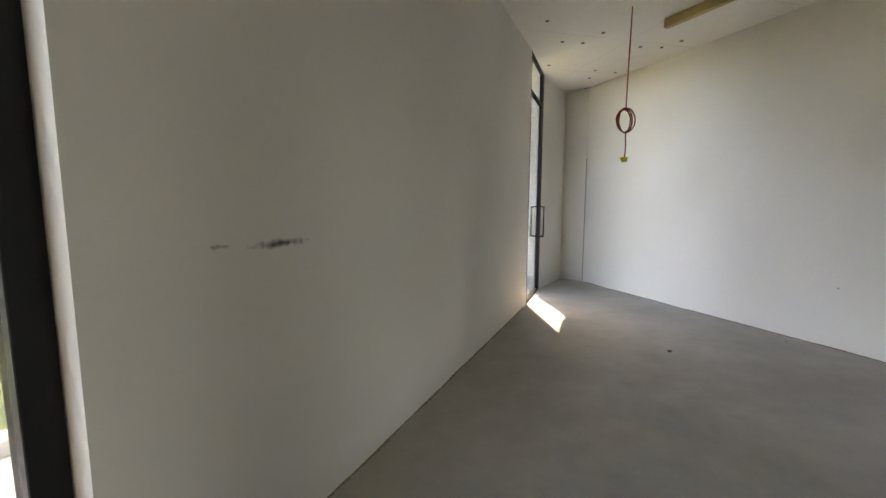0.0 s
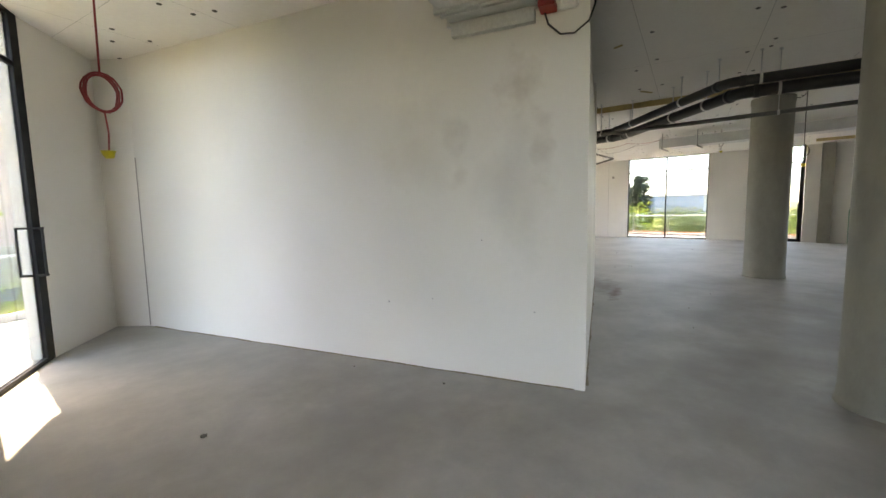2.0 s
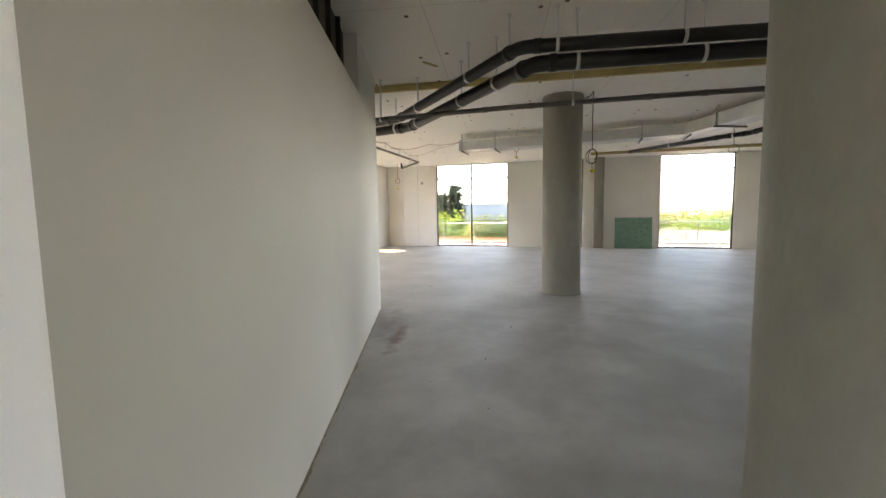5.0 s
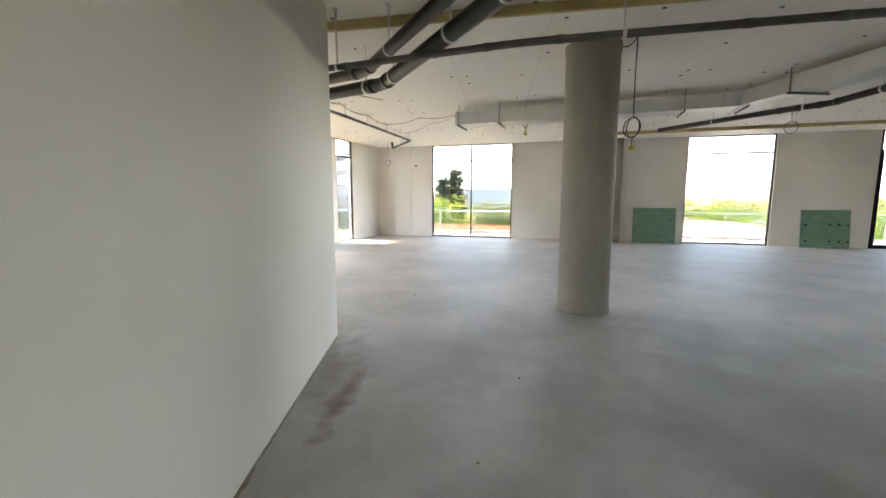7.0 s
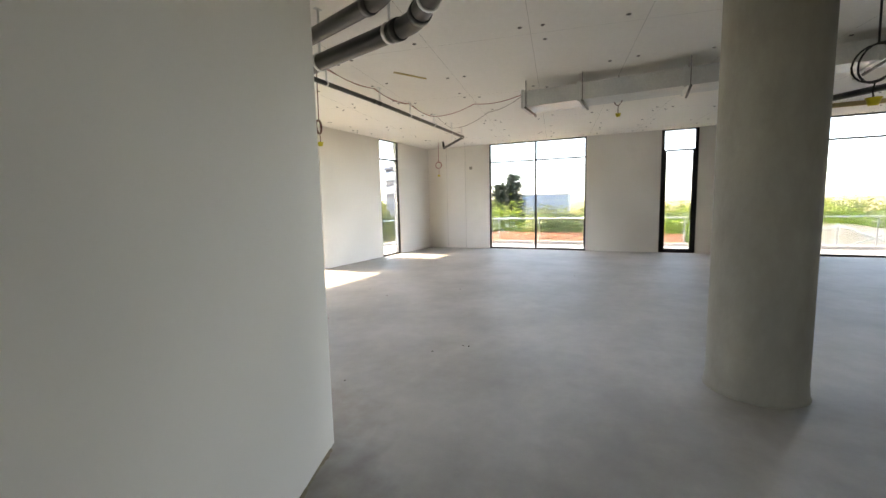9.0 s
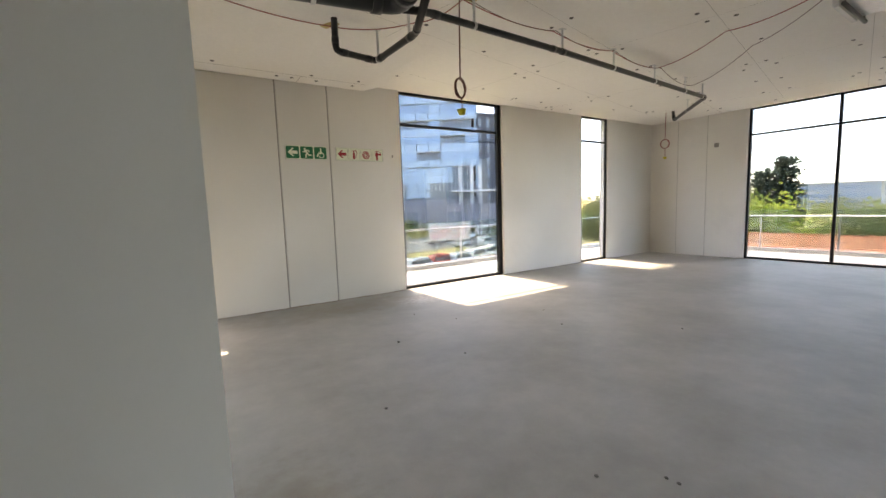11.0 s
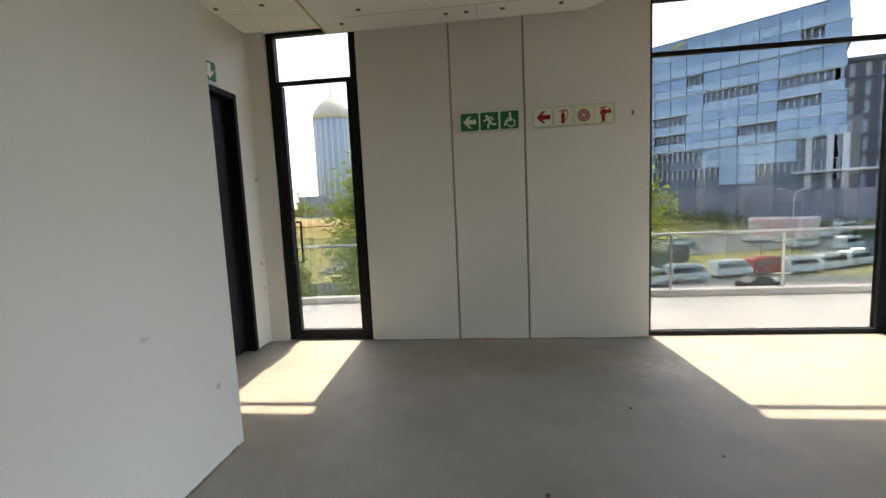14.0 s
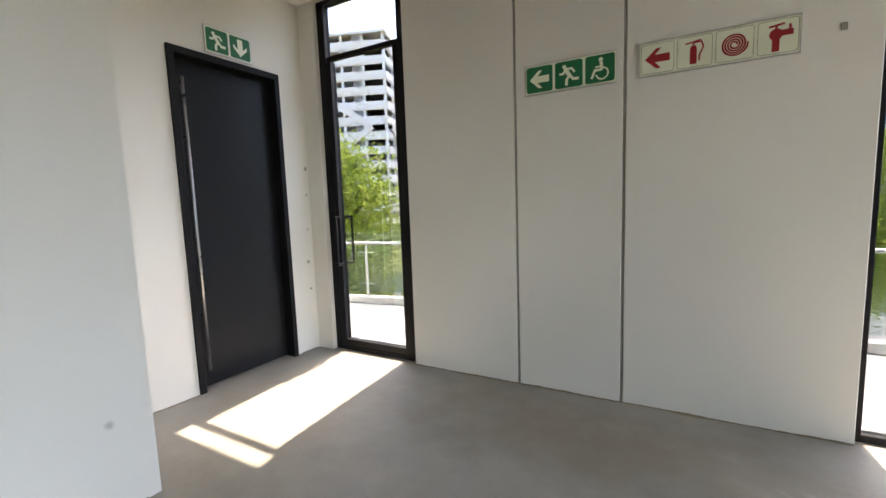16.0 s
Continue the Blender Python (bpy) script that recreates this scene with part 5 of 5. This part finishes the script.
ks = list(bm.verts)
for i, (r, z) in enumerate(pr):
    for v in ks[i * 20:(i + 1) * 20]:
        v.co.x *= r
        v.co.y *= r
part("dome", bm, M_DOME, T0, "pale gold domed roof with spire")
for x, y, w, hh in ((-120, 330, 30, 26), (-170, 350, 22, 18), (-95, 300, 18, 14), (-140, 300, 24, 12)):
    windowed("far_block", (x, y), (x + w, y + 4), 14, HIGH, HIGH + hh, M_HAZE, M_BLUEGLASS, 5, 7, "far apartment block with haze put into its pale colour", "apartment block", (0.6, 0.5))

house = thing("tiled_house", (33.4, 15.5, LOW), "low house with an orange clay tile roof", "house")
bm = bmesh.new()
box(bm, 1.0, 9.0, -13.0, 0.2, 0, 6.5)
part("wall", bm, M_WHITECON, house)
bm = bmesh.new()
NR = 14
for k in range(NR):
    x0, x1 = 0.2 + k * 0.36, 0.2 + (k + 1) * 0.36 + 0.05
    z0, z1 = 6.5 + k * 0.074, 6.5 + (k + 1) * 0.074
    prism(bm, [(x0, z0), (x1, z1), (x1, z1 + 0.05), (x0, z0 + 0.07)], "y", -14.0, 1.2)
    prism(bm, [(10.28 - x0, z0), (10.28 - x0, z0 + 0.07), (10.28 - x1, z1 + 0.05), (10.28 - x1, z1)], "y", -14.0, 1.2)
part("roof", bm, M_ROOFTILE, house, "orange tile courses")
M_TERRACE = surface("terrace_paving", (0.26, 0.20, 0.155), 0.9, second=(0.22, 0.17, 0.135), scales=(0.5, 5))
bm = bmesh.new()
prism(bm, [(22.6, 1.5), (29, 0.5), (52, -5.5), (52, -8.5), (29, -9), (23.4, -9.5)], "z", LOW, -0.55)
tagged(part("terrace", bm, M_TERRACE), "sandy paved roof terrace beyond the balcony", "terrace", kind="structure")
fence = thing("cross_brace_fence", pose(25.6, 1.0, -0.55, 0, 0, -86), "white steel fence with crossed braces on the terrace", "fence")
for k in range(5):
    u, v = 2.0 * k, 2.0 * k + 2.0
    for a, b in (((u, 0.08), (v, 1.0)), ((u, 1.0), (v, 0.08))):
        bm = bmesh.new()
        tube(bm, [(a[0], 0, a[1]), (b[0], 0.0, b[1])], 0.03, 6)
        part("brace", bm, M_CARWHITE, fence)
    bm = bmesh.new()
    box(bm, u - 0.03, u + 0.03, -0.03, 0.03, 0, 1.05)
    part("post", bm, M_CARWHITE, fence)

# ---- outside: trees ----
def leafy(name, base_col, second):
    """Leaves let part of the sun through."""
    m = surface(name, base_col, 0.6, second=second, scales=(1.2, 9), amount=0.9, fine=0.3, spec=0.3)
    n, l = m.node_tree.nodes, m.node_tree.links
    p = n["Principled BSDF"]
    tl = n.new("ShaderNodeBsdfTranslucent")
    l.new(p.inputs["Base Color"].links[0].from_socket, tl.inputs["Color"])
    mx = n.new("ShaderNodeMixShader")
    mx.inputs[0].default_value = 0.6
    l.new(p.outputs[0], mx.inputs[1])
    l.new(tl.outputs[0], mx.inputs[2])
    l.new(mx.outputs[0], n["Material Output"].inputs["Surface"])
    return m


M_BARK = surface("bark", (0.10, 0.075, 0.05), 0.9, second=(0.07, 0.05, 0.035), scales=(2, 14), bump=0.4)
M_LEAF = leafy("spring_leaf", (0.36, 0.43, 0.09), (0.22, 0.30, 0.055))
M_LEAF2 = leafy("dull_leaf", (0.22, 0.25, 0.10), (0.14, 0.17, 0.065))
M_NEEDLE = leafy("conifer_needle", (0.07, 0.10, 0.07), (0.045, 0.07, 0.05))


def add_leaf(bm, c, rg, size):
    u = Vector((rg.gauss(0, 1), rg.gauss(0, 1), rg.gauss(0, 0.6))).normalized()
    v = u.orthogonal().normalized()
    v = (v * math.cos(rg.random() * 6) + u.cross(v) * math.sin(rg.random() * 6)).normalized()
    s = size * rg.uniform(0.6, 1.3)
    w = u.cross(v)
    a, b, d, e = c - u * s, c + v * s * 0.45 + w * s * 0.1, c + u * s, c - v * s * 0.45 + w * s * 0.1
    bm.faces.new([bm.verts.new(p) for p in (a, b, d, e)])


def tree(name, at, height, spread, leaf, seed, lab, count=5200, size=0.20, low=0.3, conifer=False, group="street trees"):
    rg = random.Random(seed)
    ob = thing(name, at, lab, "tree", group)
    bm = bmesh.new()
    tube(bm, [(0, 0, 0), (0.1, 0.05, height * 0.3), (-0.08, 0.1, height * 0.6), (0.05, 0, height * 0.95)], height * 0.022, 8, r_end=0.03)
    part("trunk", bm, M_BARK, ob)
    clumps = []
    n = 34 if not conifer else 40
    for k in range(n):
        t = low + (1 - low) * (k + 0.5) / n
        a = k * 2.4 + rg.uniform(-0.5, 0.5)
        if conifer:
            r = spread * (1 - t) * 1.25 * rg.uniform(0.5, 1.1) + 0.1
        else:
            r = spread * math.sin(math.pi * min(0.97, max(0.06, (t - low) / (1 - low) * 0.86 + 0.12))) * rg.uniform(0.35, 1.05)
        tip = Vector((r * math.cos(a), r * math.sin(a), height * t * rg.uniform(0.95, 1.04)))
        clumps.append(tip)
        if k % 3 == 0:
            bm = bmesh.new()
            root = Vector((0, 0, tip.z - r * (0.7 if not conifer else 0.1)))
            tube(bm, [root, (root + tip) / 2 + Vector((0, 0, 0.15 * r)), tip], height * 0.008, 5, r_end=0.012)
            part("limb", bm, M_BARK, ob)
    bm = bmesh.new()
    for i in range(count):
        c = rg.choice(clumps)
        s = spread * (0.30 if not conifer else 0.22)
        p = c + Vector((rg.gauss(0, s), rg.gauss(0, s), rg.gauss(0, s * 0.62)))
        add_leaf(bm, p, rg, size)
    part("crown", bm, leaf, ob)
    return ob


t1 = tree("tree", gp(-5.2, 21.8, 0), 12.3, 2.9, M_LEAF, 1, "leafy green street tree in front of the balcony", 16000, 0.15)
t2 = tree("tree", gp(3.8, 24.2, 30), 12.6, 2.5, M_LEAF, 2, "bright green street tree with dense foliage", 16000, 0.15)
copy_thing(t2, gp(7.6, 26.5, 140))
copy_thing(t2, gp(-12.0, 25.0, 200))
t6 = tree("tree", gp(-3.0, 25.9, 0), 10.2, 1.3, M_LEAF, 7, "slender young street tree with sparse leaves", 3600, 0.14)
copy_thing(t6, gp(0.2, 22.0, 100)).scale = (0.95, 0.95, 0.72)
copy_thing(t2, gp(17.4, 35.5, 60))
copy_thing(t1, gp(-17, 33, 80))
copy_thing(t2, gp(-16, 20, 310)), copy_thing(t1, gp(-22, 22, 10)), copy_thing(t2, gp(-13, 12, 10))
t3 = tree("tree", gp(40.8, 15.8, 0), 8.7, 3.0, M_LEAF, 3, "bright green garden tree beside the tiled house", 13000, 0.16, group="garden trees")
copy_thing(t3, gp(44.5, 19.5, 90)), copy_thing(t3, gp(43, 23, 200))
t4 = tree("tree", gp(52, 8, 0), 7.7, 4.0, M_LEAF2, 4, "olive green garden tree behind the tiled house", 12000, 0.17, group="garden trees")
for x, y, a in ((54, 14, 80), (57, 2, 150), (60, -6, 220), (64, -13, 30), (58, -18, 100), (70, 6, 10), (68, -22, 70), (75, 30, 0), (85, 45, 130), (78, 60, 200), (96, 74, 20)):
    copy_thing(t4, gp(x, y, a))
t5 = tree("tree", gp(47, -8, 0), 8.3, 3.6, M_LEAF, 6, "light green tree beyond the terrace", 11000, 0.16, group="garden trees")
for x, y, a in ((50, -14, 60), (46, -20, 160), (40, -15, 250), (44, 1, 20)):
    copy_thing(t5, gp(x, y, a))
c1 = tree("conifer", gp(64, 23, 0), 13.8, 2.1, M_NEEDLE, 5, "tall dark conifer among the gardens", 9000, 0.24, 0.16, True, "conifers")
copy_thing(c1, gp(62.5, 24.5, 100) @ Matrix.Diagonal((0.9, 0.9, 0.9, 1)))

rg = random.Random(12)
bm = bmesh.new()
for k in range(420):
    a = radians(rg.uniform(-35, 130))
    r = rg.uniform(110, 420)
    c = Vector((10 + r * math.cos(a), r * math.sin(a), 0))
    if 30 < c.x < 120 and 60 < c.y < 130:
        continue
    c.z = ground_z(c.x, c.y) + rg.uniform(1.0, 3.5)
    w = rg.uniform(3, 6)
    for i in range(80):
        add_leaf(bm, c + Vector((rg.gauss(0, w * 0.5), rg.gauss(0, w * 0.5), abs(rg.gauss(0, 2.2)))), rg, 0.75)
tagged(part("far_woods", bm, M_LEAF2), "far band of olive green trees towards the horizon", "woods", kind="stuff")

# low shrubs below the office tower
bm = bmesh.new()
for k in range(60):
    u = rg.random()
    c = Vector((36 + 40 * u + rg.uniform(-2, 2), 97 - 22 * u + rg.uniform(-3, 1), 0))
    c.z = ground_z(c.x, c.y) + 0.8
    for i in range(40):
        add_leaf(bm, c + Vector((rg.gauss(0, 1.1), rg.gauss(0, 1.1), abs(rg.gauss(0, 0.8)))), rg, 0.3)
tagged(part("shrubs", bm, M_LEAF2), "dark green shrubs below the office tower", "shrubs", kind="stuff")

# ---- crumbly mortar line at the foot of the walls ----
M_MORTAR = surface("brown_mortar_crumbs", (0.30, 0.25, 0.18), 0.95, second=(0.20, 0.165, 0.12), scales=(4, 40), amount=0.9, fine=0.2, bump=0.3)
rg = random.Random(21)
for i, a, b in ((4, 0.1, 5.4), (5, 0.1, 5.4), (6, 0.05, 3.2), (8, 0.05, 0.72), (8, 1.75, 1.95), (9, 1.22, 4.18), (9, 6.5, 8.88), (0, 3.3, 8.2)):
    bm = bmesh.new()
    rows = []
    n = int((b - a) / 0.025)
    for k in range(n + 1):
        u = a + (b - a) * k / n
        w = max(0.003, 0.012 + 0.018 * noise.noise(Vector((u * 3.1, i, 0))) + rg.uniform(-0.005, 0.008))
        z = max(0.002, 0.006 + 0.010 * noise.noise(Vector((u * 2.3, i, 5))) + rg.uniform(-0.002, 0.003))
        rows.append([bm.verts.new(p) for p in ((u, -0.0006, 0.0008), (u, -0.0006, z), (u, -w * 0.5, z * 0.7), (u, -w, 0.0008))])
    for p, q in zip(rows, rows[1:]):
        for c in range(3):
            bm.faces.new((p[c], q[c], q[c + 1], p[c + 1]))
    bmesh.ops.recalc_face_normals(bm, faces=bm.faces[:])
    tagged(part("mortar_line", bm, M_MORTAR), "ragged line of brown mortar crumbs at the foot of the wall", "mortar line", kind="structure").matrix_world = seg(i)

# ---- grit on the floor ----
M_GRIT = surface("concrete_crumb", (0.16, 0.15, 0.135), 0.9)
for x, y, r in ((0.54, 3.3, 0.035), (9.55, 4.27, 0.02), (9.85, 4.0, 0.02), (9.84, 4.06, 0.018), (10.26, 7.83, 0.018), (11.48, 6.32, 0.02), (11.79, 6.94, 0.014), (14.55, 3.88, 0.02), (9.6, 6.9, 0.025), (10.6, 7.3, 0.015), (8.9, 5.6, 0.02), (10.0, 6.2, 0.022), (6.3, 1.9, 0.016), (5.3, 1.6, 0.014), (5.6, 2.2, 0.012), (8.6, 4.6, 0.014), (12.4, 5.4, 0.018), (2.2, 2.7, 0.02), (1.9, 3.6, 0.016), (7.5, 1.9, 0.018)):
    r *= 0.65
    bm = bmesh.new()
    bmesh.ops.create_icosphere(bm, subdivisions=1, radius=r)
    for v in bm.verts:
        v.co *= 1 + 0.35 * noise.noise(v.co * 60 + Vector((x, y, 0)))
        v.co.z = max(-r * 0.35, v.co.z * 0.6)
    tagged(part("concrete_chip", bm, M_GRIT), "small dark chip of concrete on the floor", "chip", "chips on the floor").location = (x, y, r * 0.35)
